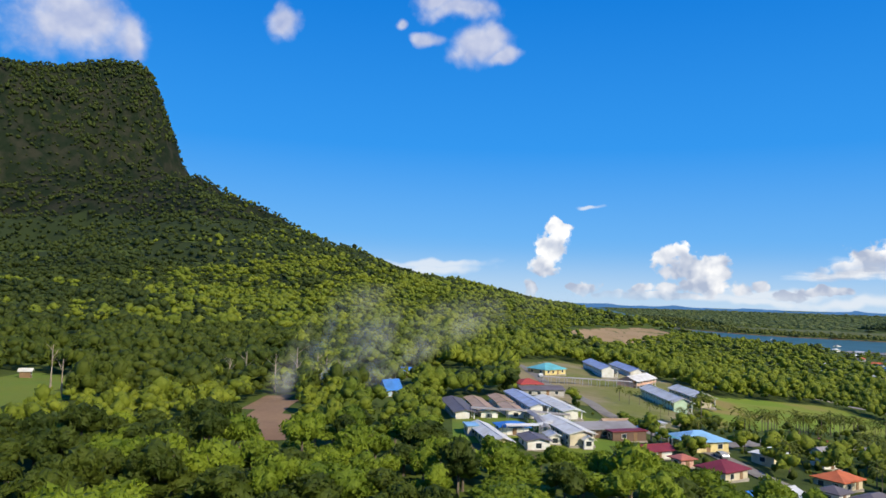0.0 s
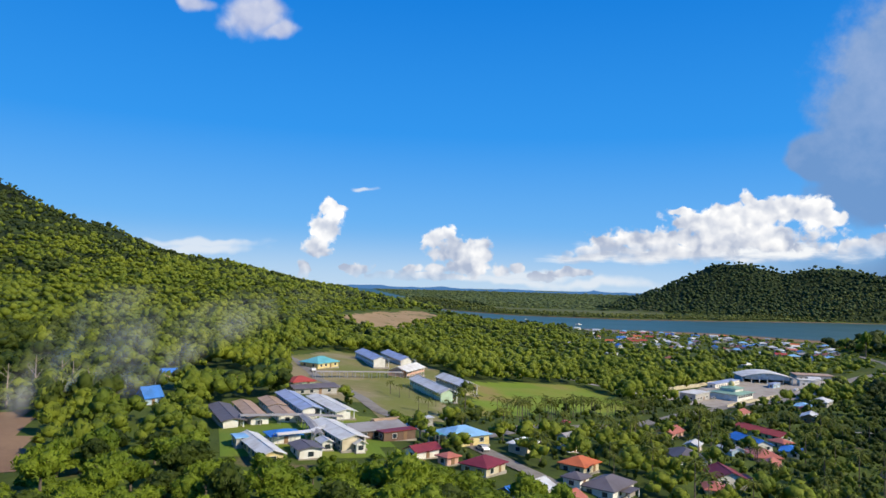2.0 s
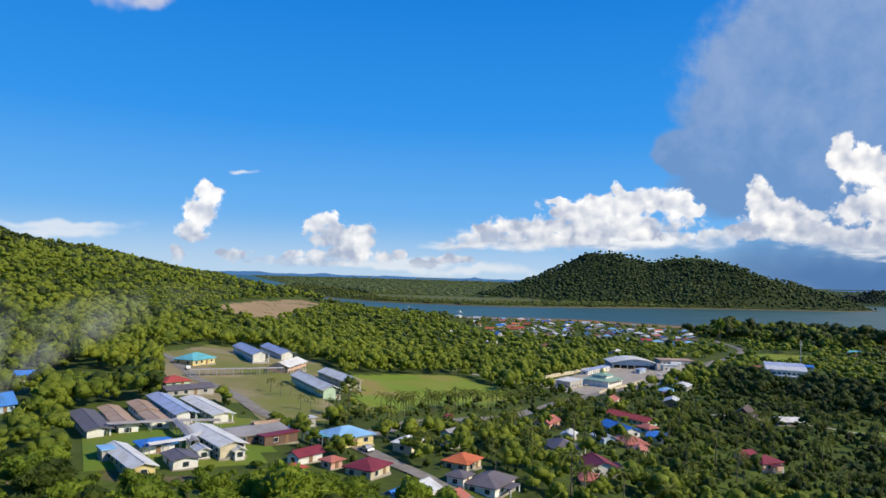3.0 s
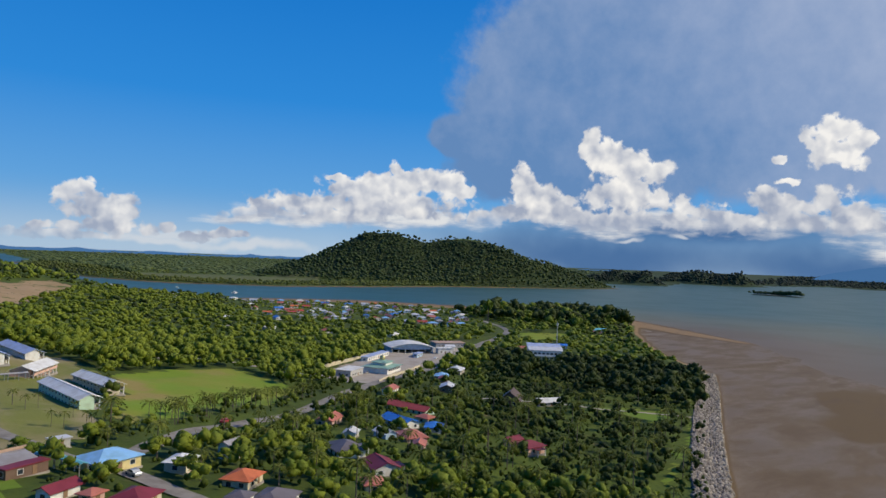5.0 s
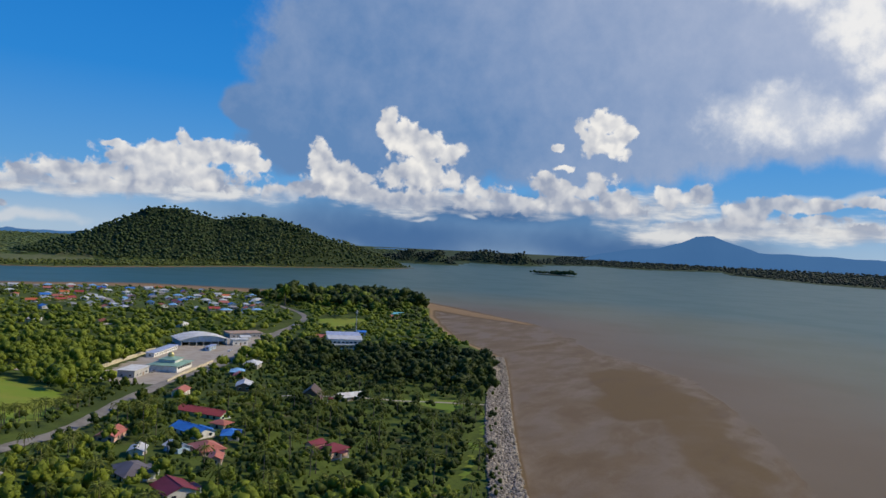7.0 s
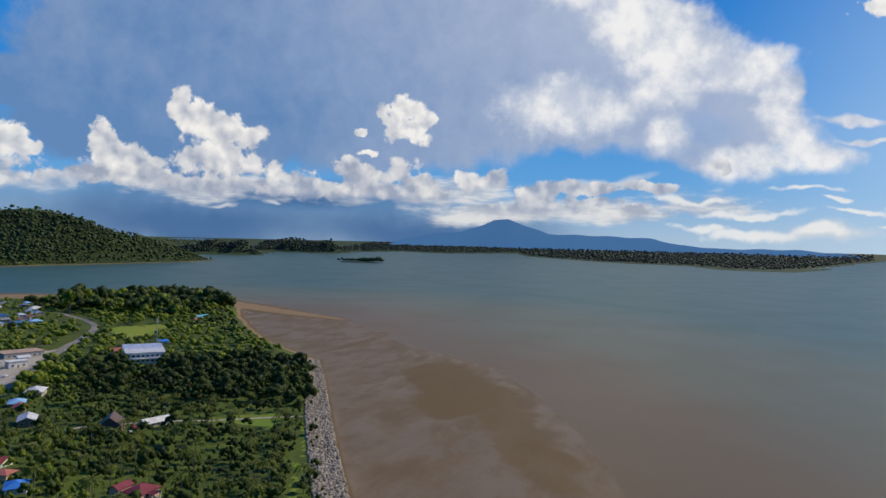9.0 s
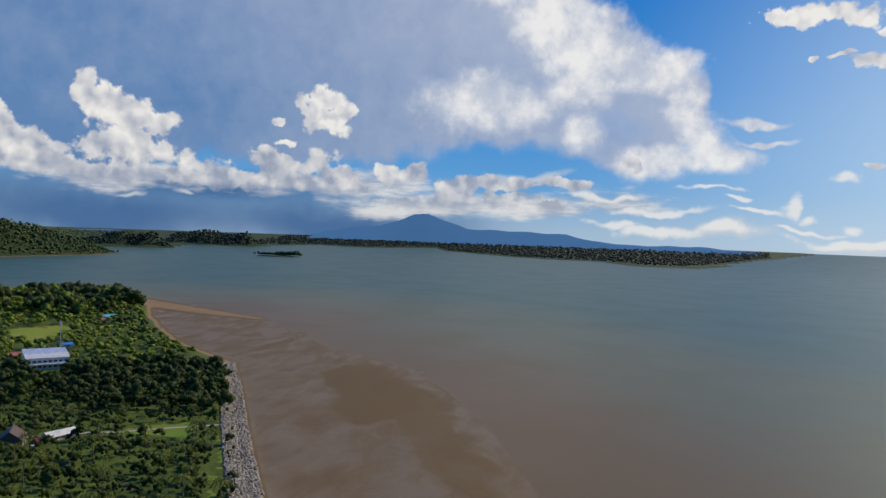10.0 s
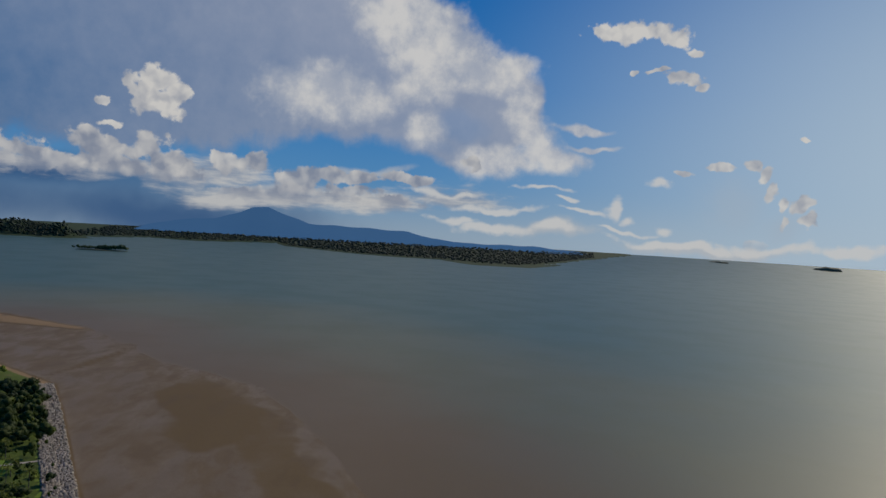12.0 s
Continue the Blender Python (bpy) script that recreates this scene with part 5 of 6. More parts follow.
building("house", 648, 404, 8, 6, -40, 2.6, "pink", "salmon", "small house with a red roof by the shore", group=V)
building("house", 500, 345, 9, 6, -40, 3.2, "blue", "blue", "small blue house under the tall mast", group=V)

mast = thing("radio_mast", "slender grey lattice mast with a platform", "mast", pose(477, 334, ground_at(477, 334)))
v, f = stem(0.45, 0.18, 24, 0, 8)
part("pole", (v, f), METAL, mast)
part("platform", joined(box(-0.9, 0.9, -0.9, 0.9, 20.5, 20.7)), METAL, mast)
for i in range(4):
    part("antenna", box(-0.12, 0.12, -0.9, -0.7, 20.8, 23.0), METAL, mast, at=pose(0, 0, 0, 0, 0, 90 * i))

# crowded houses along the river bank
CLEAR_DISCS += [(-15, 266, 15), (-18, 250, 9), (-14, 208, 9), (-15, 219, 8), (8, 270, 16), (6, 256, 10)]
rng = np.random.RandomState(21)
ring = [(395, 640), (440, 590), (500, 530), (560, 490), (640, 560), (715, 640), (705, 760), (650, 830), (560, 890), (500, 900), (450, 760)]
done = []
kinds = [("light", "white"), ("zinc", "white"), ("blue", "white"), ("sky", "cream"), ("salmon", "cream"), ("orange", "white"), ("grey", "grey"), ("red", "cream"), ("light", "pink"), ("zinc", "blue")]
proto = {}
tries = 0
while len(done) < 96 and tries < 4000:
    tries += 1
    q = np.array([rng.uniform(390, 720), rng.uniform(480, 900)])
    if inside_by(q[None], ring)[0] < 4 or any(math.hypot(q[0] - a, q[1] - b) < 14 for a, b in done):
        continue
    done.append(tuple(q))
    k = rng.randint(len(kinds))
    roof_kind, wall_kind = kinds[k]
    turn = float(rng.choice([-35, 55, -20, 70]) + rng.uniform(-8, 8))
    z0 = ground_at(*q)
    if k not in proto:
        proto[k] = building("house", q[0], q[1], 11, 8, turn, 3.0, wall_kind, roof_kind, "village house with %s roof close to the river" % {"light": "a pale", "zinc": "a zinc", "blue": "a blue", "sky": "a light blue", "salmon": "a faded red", "orange": "an orange", "grey": "a grey", "red": "a red"}[roof_kind],
                            form="hip" if k % 3 == 0 else "gable", group="riverside houses", gap=3.6)
    else:
        copy_thing(proto[k], pose(q[0], q[1], z0, 0, 0, turn))
        CLEAR_DISCS.append((q[0], q[1], 7.0))
for q in [(430, 980), (470, 1010), (455, 1060), (410, 1100), (440, 940), (395, 930), (520, 930), (350, 560), (385, 520), (420, 470), (330, 600), (360, 660)]:
    copy_thing(proto[sorted(proto)[int(q[0]) % len(proto)]], pose(q[0], q[1], ground_at(*q), 0, 0, float(q[1] % 90)))
    CLEAR_DISCS.append((q[0], q[1], 7.5))


# ---- boats, cars ----
def boat(x, y, length, turn, label):
    ob = thing("sailing_boat", label, "boat", pose(x, y, 0.0, 0, 0, turn), "moored boats")
    h = length / 2
    for side in (-1, 1):
        y0 = side * length * 0.22
        sec = [(-h, 0.35), (-h * 0.4, 0.6), (h * 0.4, 0.55), (h, 0.03)]
        v = [(a, y0 + s * w * k, z) for a, w in sec for s, k, z in ((-1, 0.6, -0.2), (1, 0.6, -0.2), (1, 1, 1.1), (-1, 1, 1.1))]
        f = [(i * 4 + j, i * 4 + (j + 1) % 4, (i + 1) * 4 + (j + 1) % 4, (i + 1) * 4 + j) for i in range(3) for j in range(4)] + [(3, 2, 1, 0), (12, 13, 14, 15)]
        part("hull", (v, f), WALL["white"], ob)
    part("deck", box(-h * 0.7, h * 0.5, -length * 0.22, length * 0.22, 0.9, 1.15), WALL["white"], ob)
    part("cabin", box(-h * 0.4, h * 0.2, -length * 0.15, length * 0.15, 1.15, 2.3), WALL["white"], ob)
    v, f = stem(0.12, 0.08, length * 1.2, 0, 6)
    part("mast", ([(a + 0.3, b, c + 1.1) for a, b, c in v], f), METAL, ob)
    part("boom", box(-h * 0.75, 0.3, -0.12, 0.12, 2.9, 3.2), METAL, ob)
    return ob


boat(614, 1095, 12.0, 30, "white catamaran with a tall mast moored on the river")
boat(581, 1241, 9.0, 60, "small white sailing boat moored by the mangroves")


def car(x, y, turn, colour, label, lift=0.3):
    ob = thing("car", label, "car", pose(x, y, ground_at(x, y) + lift, 0, 0, turn), "cars")
    sec = [(-2.1, 0.75), (-2.0, 0.95), (-1.3, 1.0), (-0.9, 1.45), (0.5, 1.45), (1.1, 0.98), (2.0, 0.85), (2.1, 0.6)]
    v = [(a, s * 0.85, b) for s in (-1, 1) for a, b in sec] + [(a, s * 0.85, 0.32) for s in (-1, 1) for a, _ in sec]
    n = len(sec)
    f = [(i, i + 1, n + i + 1, n + i) for i in range(n - 1)] + [(i, 2 * n + i, 2 * n + i + 1, i + 1) for i in range(n - 1)] + [(n + i, n + i + 1, 3 * n + i + 1, 3 * n + i) for i in range(n - 1)]
    f += [(2 * n, 0, n, 3 * n), (n - 1, 3 * n - 1, 4 * n - 1, 2 * n - 1)]
    part("body", (v, f), colour, ob)
    for s in (-1, 1):
        part("side_window", ([(-1.15, s * 0.862, 1.02), (0.95, s * 0.862, 1.02), (0.45, s * 0.862, 1.38), (-0.85, s * 0.862, 1.38)], [(0, 1, 2, 3)]), GLASS, ob)
        for a in (-1.3, 1.3):
            ring_v = [(a + 0.32 * math.cos(t * math.pi / 6), s * y0, 0.32 + 0.32 * math.sin(t * math.pi / 6)) for y0 in (0.68, 0.88) for t in range(12)]
            part("wheel", (ring_v, [(t, (t + 1) % 12, 12 + (t + 1) % 12, 12 + t) for t in range(12)] + [tuple(range(12)), tuple(range(12, 24))]), RUBBER, ob)
    part("windscreen", ([(0.53, -0.72, 1.42), (0.53, 0.72, 1.42), (1.08, 0.74, 1.02), (1.08, -0.74, 1.02)], [(0, 1, 2, 3)]), GLASS, ob)
    return ob


CARS = [painted("car_white", (0.75, 0.75, 0.74), 0.3, 0.05), painted("car_silver", (0.42, 0.43, 0.45), 0.3, 0.05, metal=0.5), painted("car_red", (0.35, 0.04, 0.04), 0.3, 0.05), painted("car_dark", (0.05, 0.06, 0.08), 0.3, 0.05)]
for x, y, turn, c, label in ((228, 279, 32, 0, "white car parked on the verge of the main road"), (272, 206, 60, 0, "white car parked by the timber longhouse"), (281, 211, 60, 2, "red car parked by the path"), (66, 158, 100, 1, "silver car on the village lane"),
                             (70, 181, 45, 3, "dark car near the junction"), (262, 321, 25, 0, "white car in the mosque yard"), (268, 322, 25, 1, "silver car in the mosque yard"), (356, 352, 25, 0, "white car in the market yard"),
                             (148, 222, 30, 3, "dark car parked by the road"), (120, 216, 28, 2, "red car by the palm row"), (44, 300, 90, 0, "white car on the school road"), (460, 392, 30, 0, "white van at the village road"), (500, 418, 30, 1, "silver car at the village road")):
    car(x, y, turn, CARS[c], label)

# ---- trees ----
rng = np.random.RandomState(5)


def limbs(rng, top, reach):
    """Trunk with a few boughs reaching into the crown."""
    pieces = [stem(0.30, 0.16, top)]
    for i in range(4):
        a = i * 1.6 + rng.rand()
        v, f = stem(0.12, 0.05, reach)
        lean = 0.7 + 0.3 * rng.rand()
        pieces.append(([(x + math.cos(a) * lean * z, y + math.sin(a) * lean * z, top * 0.7 + z * 0.8) for x, y, z in v], f))
    return joined(*pieces)


def tree_kind(k, wide, tall, lobes, leaf_material, label):
    r = np.random.RandomState(40 + k)
    cv, cf = crown(r, lobes + 3, 1, 95, 0.085, 1.0, tall, 0.14)
    me = raw_mesh("crown", cv * np.array([wide, wide, wide]), cf, leaf_material)
    ob = thing("tree", label, "tree", pose(0, 0, -500), "forest trees")
    part("trunk", limbs(r, 6.5, wide * 0.8), BARK, ob)
    part("crown", me, None, ob, at=pose(0, 0, 4.6))
    return ob


KINDS = [tree_kind(0, 4.4, 0.85, 11, GREEN, "broad-crowned mid-green rainforest tree"), tree_kind(1, 3.6, 1.15, 10, GREEN, "tall dense rainforest tree with a bright green crown"),
         tree_kind(2, 5.0, 0.70, 13, GREEN, "wide spreading rainforest tree with a lumpy crown"), tree_kind(3, 3.0, 1.3, 8, GREEN, "slim upright green rainforest tree"), tree_kind(4, 4.0, 0.9, 9, GREEN, "round-crowned bright green rainforest tree")]

# similar trees again, in the green that carries painted shade
SHADED_KINDS = [tree_kind(5, 4.4, 0.9, 11, SHADED_GREEN, "broad rainforest tree, shade painted into its green"), tree_kind(6, 3.6, 1.2, 10, SHADED_GREEN, "tall rainforest tree with a dense crown, shade painted into its green"), tree_kind(7, 4.8, 0.75, 12, SHADED_GREEN, "wide spreading tree, shade painted into its green")]


def frond_ring(r, fronds, length, droop):
    verts, faces = [], []
    for k in range(fronds):
        a = k * 2.399 + 0.3 * r.rand()
        lift = 0.9 - 1.3 * (k / fronds) + 0.2 * r.rand()
        size = length * (0.8 + 0.35 * r.rand())
        spine = []
        for i in range(8):
            t = i / 7
            out = size * t * (1 - 0.12 * t)
            spine.append((out, size * (lift * t - droop * t * t)))
        for i in range(7):
            (r0, z0), (r1, z1) = spine[i], spine[i + 1]
            w = 0.16 * size * math.sin(math.pi * min(1, 0.18 + i / 7))
            for s in (-1, 1):
                b = len(verts)
                for rr, ss, zz in ((r0, 0, z0), (r1, 0, z1), (r1 + 0.12 * size, s * w, (z0 + z1) / 2 - 0.35 * w)):
                    verts.append((rr * math.cos(a) - ss * math.sin(a), rr * math.sin(a) + ss * math.cos(a), zz))
                faces.append((b, b + 1, b + 2))
    return np.array(verts), np.array(faces)


def palm_kind(k, top, length, fronds, droop, label, thick=0.16):
    r = np.random.RandomState(70 + k)
    fv, ff = frond_ring(r, fronds, length, droop)
    ob = thing("palm_tree", label, "palm", pose(0, 0, -500), "palms")
    part("trunk", stem(thick, thick * 0.7, top), BARK, ob)
    part("crown", raw_mesh("crown", fv, ff, PALMLEAF), None, ob, at=pose(0, 0, top - 0.05))
    return ob


PALMS = [palm_kind(0, 9.0, 3.6, 18, 0.9, "tall coconut palm with drooping fronds"), palm_kind(1, 7.0, 3.4, 20, 0.8, "coconut palm with a full green crown"), palm_kind(2, 6.2, 2.5, 15, 0.75, "slim areca palm with a small crown", 0.10)]


def stands(p, least=1.0):
    z, sd = relief(p)
    ok = (sd > least) & wooded(p, 0.0)
    return p[ok], z[ok]


# the nearest trees, one by one
p = grid_spots(-130, 230, 62, 215, 6.6, 31)
r = np.hypot(p[:, 0], p[:, 1])
a = np.degrees(np.arctan2(p[:, 0], p[:, 1]))
p = p[(r > 78) & (r < 215) & (a > -37) & (a < 72)]
p, z = stands(p, 9)
open_land = ease(p[:, 0], 45, 75)             # gardens between the houses are more open than the forest
hold = np.random.RandomState(8).rand(len(p)) > 0.42 * open_land
p, z = p[hold], z[hold]
r = np.hypot(p[:, 0], p[:, 1])
order = np.argsort(r)
near, rest = order[:300], order[300:]
pick = np.random.RandomState(9)
for i in near:
    # share of trees that take the colour with painted shade
    shade = 0.8 * float(ease(-p[i, 0], 10, 75)) + 0.6 * float(ease(p[i, 0], 90, 170)) + 0.12
    proto_tree = SHADED_KINDS[pick.randint(len(SHADED_KINDS))] if pick.rand() < shade else KINDS[pick.randint(len(KINDS))]
    size = 0.60 + 0.42 * pick.rand()
    reach = math.hypot(p[i, 0], p[i, 1])
    if p[i, 0] > 0 and reach > 95:          # scrub and young trees by the school and the gardens
        size = min(size, max(0.28, (152 - reach) * 0.026)) if p[i, 0] < 62 else size * 0.62
    t = copy_thing(proto_tree, pose(p[i, 0], p[i, 1], z[i] - 0.2, 0, 0, pick.rand() * 360))
    t.scale = (size * (0.9 + 0.2 * pick.rand()), size * (0.9 + 0.2 * pick.rand()), size * (0.55 + 0.65 * pick.rand()))
left_p, left_z = p[rest], z[rest]

MID = [crown(rng, 4, 1, 20, 0.10, 1.1, 0.85, 0.24) for _ in range(9)]
FAR = [crown(rng, 3, 1, 8, 0.11, 1.1, 0.80, 0.22) for _ in range(9)]
DOT = [crown(rng, 1, 1, 0, 0, 1.4, 1.1, 0.22) for _ in range(6)]
HAZY = [crown(rng, 2, 1, 0, 0, 1.0, 0.8, 0.20) for _ in range(6)]


def mixed_sizes(n, low, high, seed):
    return low + (high - low) * np.random.RandomState(seed).rand(n) ** 1.6


# middle distance woods
scatter("woodland", MID, np.column_stack([left_p, left_z + 2.5]), mixed_sizes(len(left_p), 2.2, 4.6, 3), GREEN_FAR, "mixed green trees behind the nearest ones", "woodland", 3)
p = grid_spots(-330, 560, 100, 520, 6.6, 12)
r = np.hypot(p[:, 0], p[:, 1])
a = np.degrees(np.arctan2(p[:, 0], p[:, 1]))
p = p[(r >= 200) & (r < 520) & in_view(p, -38, 80)]
p, z = stands(p, 7)
gardens = (p[:, 0] > 45) & (p[:, 0] < 345) & (p[:, 1] < 300)
hold = np.random.RandomState(14).rand(len(p)) > np.where(gardens, 0.34, 0.02)
p, z, gardens = p[hold], z[hold], gardens[hold]
size = np.where(gardens, mixed_sizes(len(p), 1.4, 3.4, 6), mixed_sizes(len(p), 2.6, 5.6, 7))
mood = np.random.RandomState(77).randn(len(p))
dusky = (p[:, 0] > 215 + 45 * mood) & (p[:, 1] < 0.85 * p[:, 0])
# mountain side and gardens take the leaf colour with painted shade
inner = ~dusky & ((p[:, 0] < -25 + 45 * mood) | ((mood > -0.1) & (p[:, 0] > 60) & (p[:, 1] < 300)))
scatter("woodland", MID, np.column_stack([p, z + size * 0.75])[inner], size[inner], DARKENED_FAR, "forest below the mountain, shade painted into its green", "woodland", 25)
light_wood = ~dusky & ~inner
scatter("woodland", MID, np.column_stack([p, z + size * 0.75])[light_wood], size[light_wood], GREEN_FAR, "dense mixed green woodland around the village", "woodland", 5)
scatter("coastal_wood", MID, np.column_stack([p, z + size * 0.75])[dusky], size[dusky], COASTAL, "dark green coastal trees behind the rock wall", "woodland", 6)

# undergrowth on the open ground
p = grid_spots(40, 430, 85, 330, 4.2, 51)
p, z = stands(p, 5)
thick = np.random.RandomState(3).rand(len(p)) > 0.30 + 0.35 * ease(rough_field(p, 55, 2, 31), 0.2, 0.9)
p, z = p[thick], z[thick]
scatter("shrubs", DOT, np.column_stack([p, z]), mixed_sizes(len(p), 0.7, 2.1, 8), DARKENED_FAR, "low green shrubs and weeds between the houses", "shrubs", 8)

# forest on the slopes and the plain behind
p = grid_spots(-900, 900, 250, 1250, 10.4, 61)
r = np.hypot(p[:, 0], p[:, 1])
p = p[(r >= 520) & (r < 1150) & in_view(p, -38, 70)]
p, z = stands(p, 10)
town = inside_by(p, [(380, 640), (440, 570), (560, 470), (720, 600), (740, 720), (640, 860), (500, 930), (430, 800)]) > 0
beach = (inside_by(p, SHORE) < 34) & (p[:, 1] > 560)
hold = ~beach & (np.random.RandomState(2).rand(len(p)) > 0.30 * town)
p, z, town = p[hold], z[hold], town[hold]
size = np.where(town, mixed_sizes(len(p), 2.0, 4.0, 9), np.where(p[:, 0] > 60, mixed_sizes(len(p), 3.0, 6.2, 10), mixed_sizes(len(p), 4.2, 8.6, 10)))
def shaded_slopes(p, seed):
    """Where the leaf colour with painted cloud shade takes over, higher up and deeper in the valley."""
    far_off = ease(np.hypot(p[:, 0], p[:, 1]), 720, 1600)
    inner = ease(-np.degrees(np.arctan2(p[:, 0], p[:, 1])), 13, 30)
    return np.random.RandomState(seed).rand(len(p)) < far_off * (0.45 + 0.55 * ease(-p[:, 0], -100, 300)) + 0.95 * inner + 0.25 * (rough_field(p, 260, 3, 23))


deep = shaded_slopes(p, 41)
scatter("rainforest", FAR, np.column_stack([p, z + size * 0.6])[~deep], size[~deep], GREEN_FAR, "dense rainforest climbing from the plain", "forest", 10, squash=(0.7, 1.1))
scatter("rainforest", FAR, np.column_stack([p, z + size * 0.6])[deep], size[deep], SHADED_JUNGLE, "rainforest trees with shade painted into their leaf colour", "forest", 11, squash=(0.7, 1.1))
p = grid_spots(-2300, 1000, 600, 2800, 15.0, 62)
r = np.hypot(p[:, 0], p[:, 1])
p = p[(r >= 1150) & (r < 2500) & in_view(p, -38, 30)]
z, sd = relief(p)
steep = np.hypot(relief(p + np.array([8, 0]))[0] - z, relief(p + np.array([0, 8]))[0] - z) / 8
ok = (sd > 10) & (steep < 1.05 + 3.5 * np.random.RandomState(6).rand(len(p))) & wooded(p)
p, z = p[ok], z[ok]
size = np.where(z < 16, mixed_sizes(len(p), 1.6, 4.0, 12), mixed_sizes(len(p), 4.5, 10.0, 12))
deep, at = shaded_slopes(p, 42), np.column_stack([p, z + np.where(z < 16, 0.5, 2.5)])
scatter("rainforest", HAZY, at[deep], size[deep], SHADED_JUNGLE, "rainforest on the mountain's flanks, cloud shade painted into its colour", "forest", 12, smooth=True)
scatter("rainforest", HAZY, at[~deep], size[~deep], GREEN_FAR, "lighter forest on the mountain's flanks", "forest", 13)

# trees clinging to the cliffs of the peak
p = grid_spots(-1900, -850, 1700, 2500, 10.5, 63)
d = line_at(p, CREST)[0]
p = p[(d < 230) & in_view(p, -36, -20)]
z = relief(p)[0]
ok = np.hypot(relief(p + np.array([6, 0]))[0] - z, relief(p + np.array([0, 6]))[0] - z) > 4.5
p, z = p[ok], z[ok]
scatter("cliff_forest", HAZY, np.column_stack([p, z - 1.0]), mixed_sizes(len(p), 5.0, 11.0, 24), SHADED_JUNGLE, "trees and scrub clinging to the cliffs, shade painted into their colour", "forest", 24, squash=(1.2, 2.2))

# mangroves over the river, the wooded hill and the headlands
p = grid_spots(560, 2300, 1250, 2500, 12.0, 71)
sd2 = inside_by(p, BANK)
p = p[(sd2 > 3) & (sd2 < 150) & wooded(p)]
z = relief(p)[0]
scatter("mangroves", HAZY, np.column_stack([p, z + 1.5]), mixed_sizes(len(p), 3.5, 7.0, 13), MANGROVE, "pale green mangrove belt along the far bank", "mangroves", 13)
p = grid_spots(700, 4300, -900, 3900, 12.0, 72)
z, sd = relief(p)
raised = z - bowl(p)
ok = (inside_by(p, BANK) > 4) & (raised > 6) & (np.hypot(p[:, 0], p[:, 1]) < 4300)
front = relief(p * 1.012)[0] - z > -3.0        # the side that faces the river
ok &= front
p, z = p[ok], z[ok]
onhill = np.hypot(p[:, 0], p[:, 1]) < 2900
scatter("hill_forest", DOT, np.column_stack([p, z + 1])[onhill], mixed_sizes(int(onhill.sum()), 6.2, 11.5, 14), DARKWOOD, "dark green forest on the hill across the river", "forest", 14, smooth=True, squash=(0.5, 0.85))
scatter("headland_forest", DOT, np.column_stack([p, z + 1])[~onhill], mixed_sizes(int((~onhill).sum()), 7, 13, 27), SPITWOOD, "dark forest on the far headlands", "forest", 27, smooth=True, squash=(0.6, 1.0))
p = grid_spots(500, 4700, -2000, 4300, 38.0, 73)
sd2 = inside_by(p, BANK)
r = np.hypot(p[:, 0], p[:, 1])
z = relief(p)[0]
ok = (sd2 > 12) & (r < 4700) & (z - bowl(p) < 7) & in_view(p, 5, 115) & wooded(p)
p, z = p[ok], z[ok]
south = np.degrees(np.arctan2(p[:, 0], p[:, 1])) > 62
scatter("far_woods", HAZY, np.column_stack([p, z + 1])[~south], mixed_sizes(int((~south).sum()), 11, 24, 15), PLAINWOOD, "flat green woods on the far plain", "woods", 15, squash=(0.14, 0.28))
p = grid_spots(2500, 4850, -2300, 1500, 30.0, 74)
r = np.hypot(p[:, 0], p[:, 1])
z = relief(p)[0]
ok = (inside_by(p, BANK) > 6) & (r < 4800) & (z - bowl(p) < 7) & in_view(p, 62, 109)
p, z = p[ok], z[ok]
scatter("spit_woods", HAZY, np.column_stack([p, z + 2]), mixed_sizes(len(p), 10, 17, 19), SPITWOOD, "dark low woods on the far spit", "woods", 19, squash=(0.5, 0.9))

# palms: gardens, the row by the field, the shore
pick = np.random.RandomState(33)
count = 0
for x, y in list(grid_spots(70, 330, 90, 240, 15.0, 34)):
    q = np.array([[x, y]])
    if relief(q)[1][0] < 8 or not wooded(q, 0.5)[0] or math.hypot(x, y) < 95 or count > 120:
        continue
    count += 1
    t = copy_thing(PALMS[pick.randint(2)], pose(x, y, ground_at(x, y) - 0.1, 0, 0, pick.rand() * 360))
    k = 0.7 + 0.45 * pick.rand()
    t.scale = (k, k, k)
for i in range(58):
    s = i / 57
    x, y = 96 + 95 * s + pick.uniform(-2, 2), 212 + 52 * s + pick.uniform(-5, 5) + 4
    t = copy_thing(PALMS[2], pose(x, y, ground_at(x, y) - 0.1, 0, 0, pick.rand() * 360))
    k = 0.75 + 0.4 * pick.rand()
    t.scale = (k, k, k)
for i in range(16):
    x, y = 55 + 22 * pick.rand(), 188 + 75 * pick.rand()
    if abs(x - 56) < 5:
        continue
    t = copy_thing(PALMS[2], pose(x, y, ground_at(x, y) - 0.1, 0, 0, pick.rand() * 360))
    t.scale = (0.7, 0.7, 0.75)

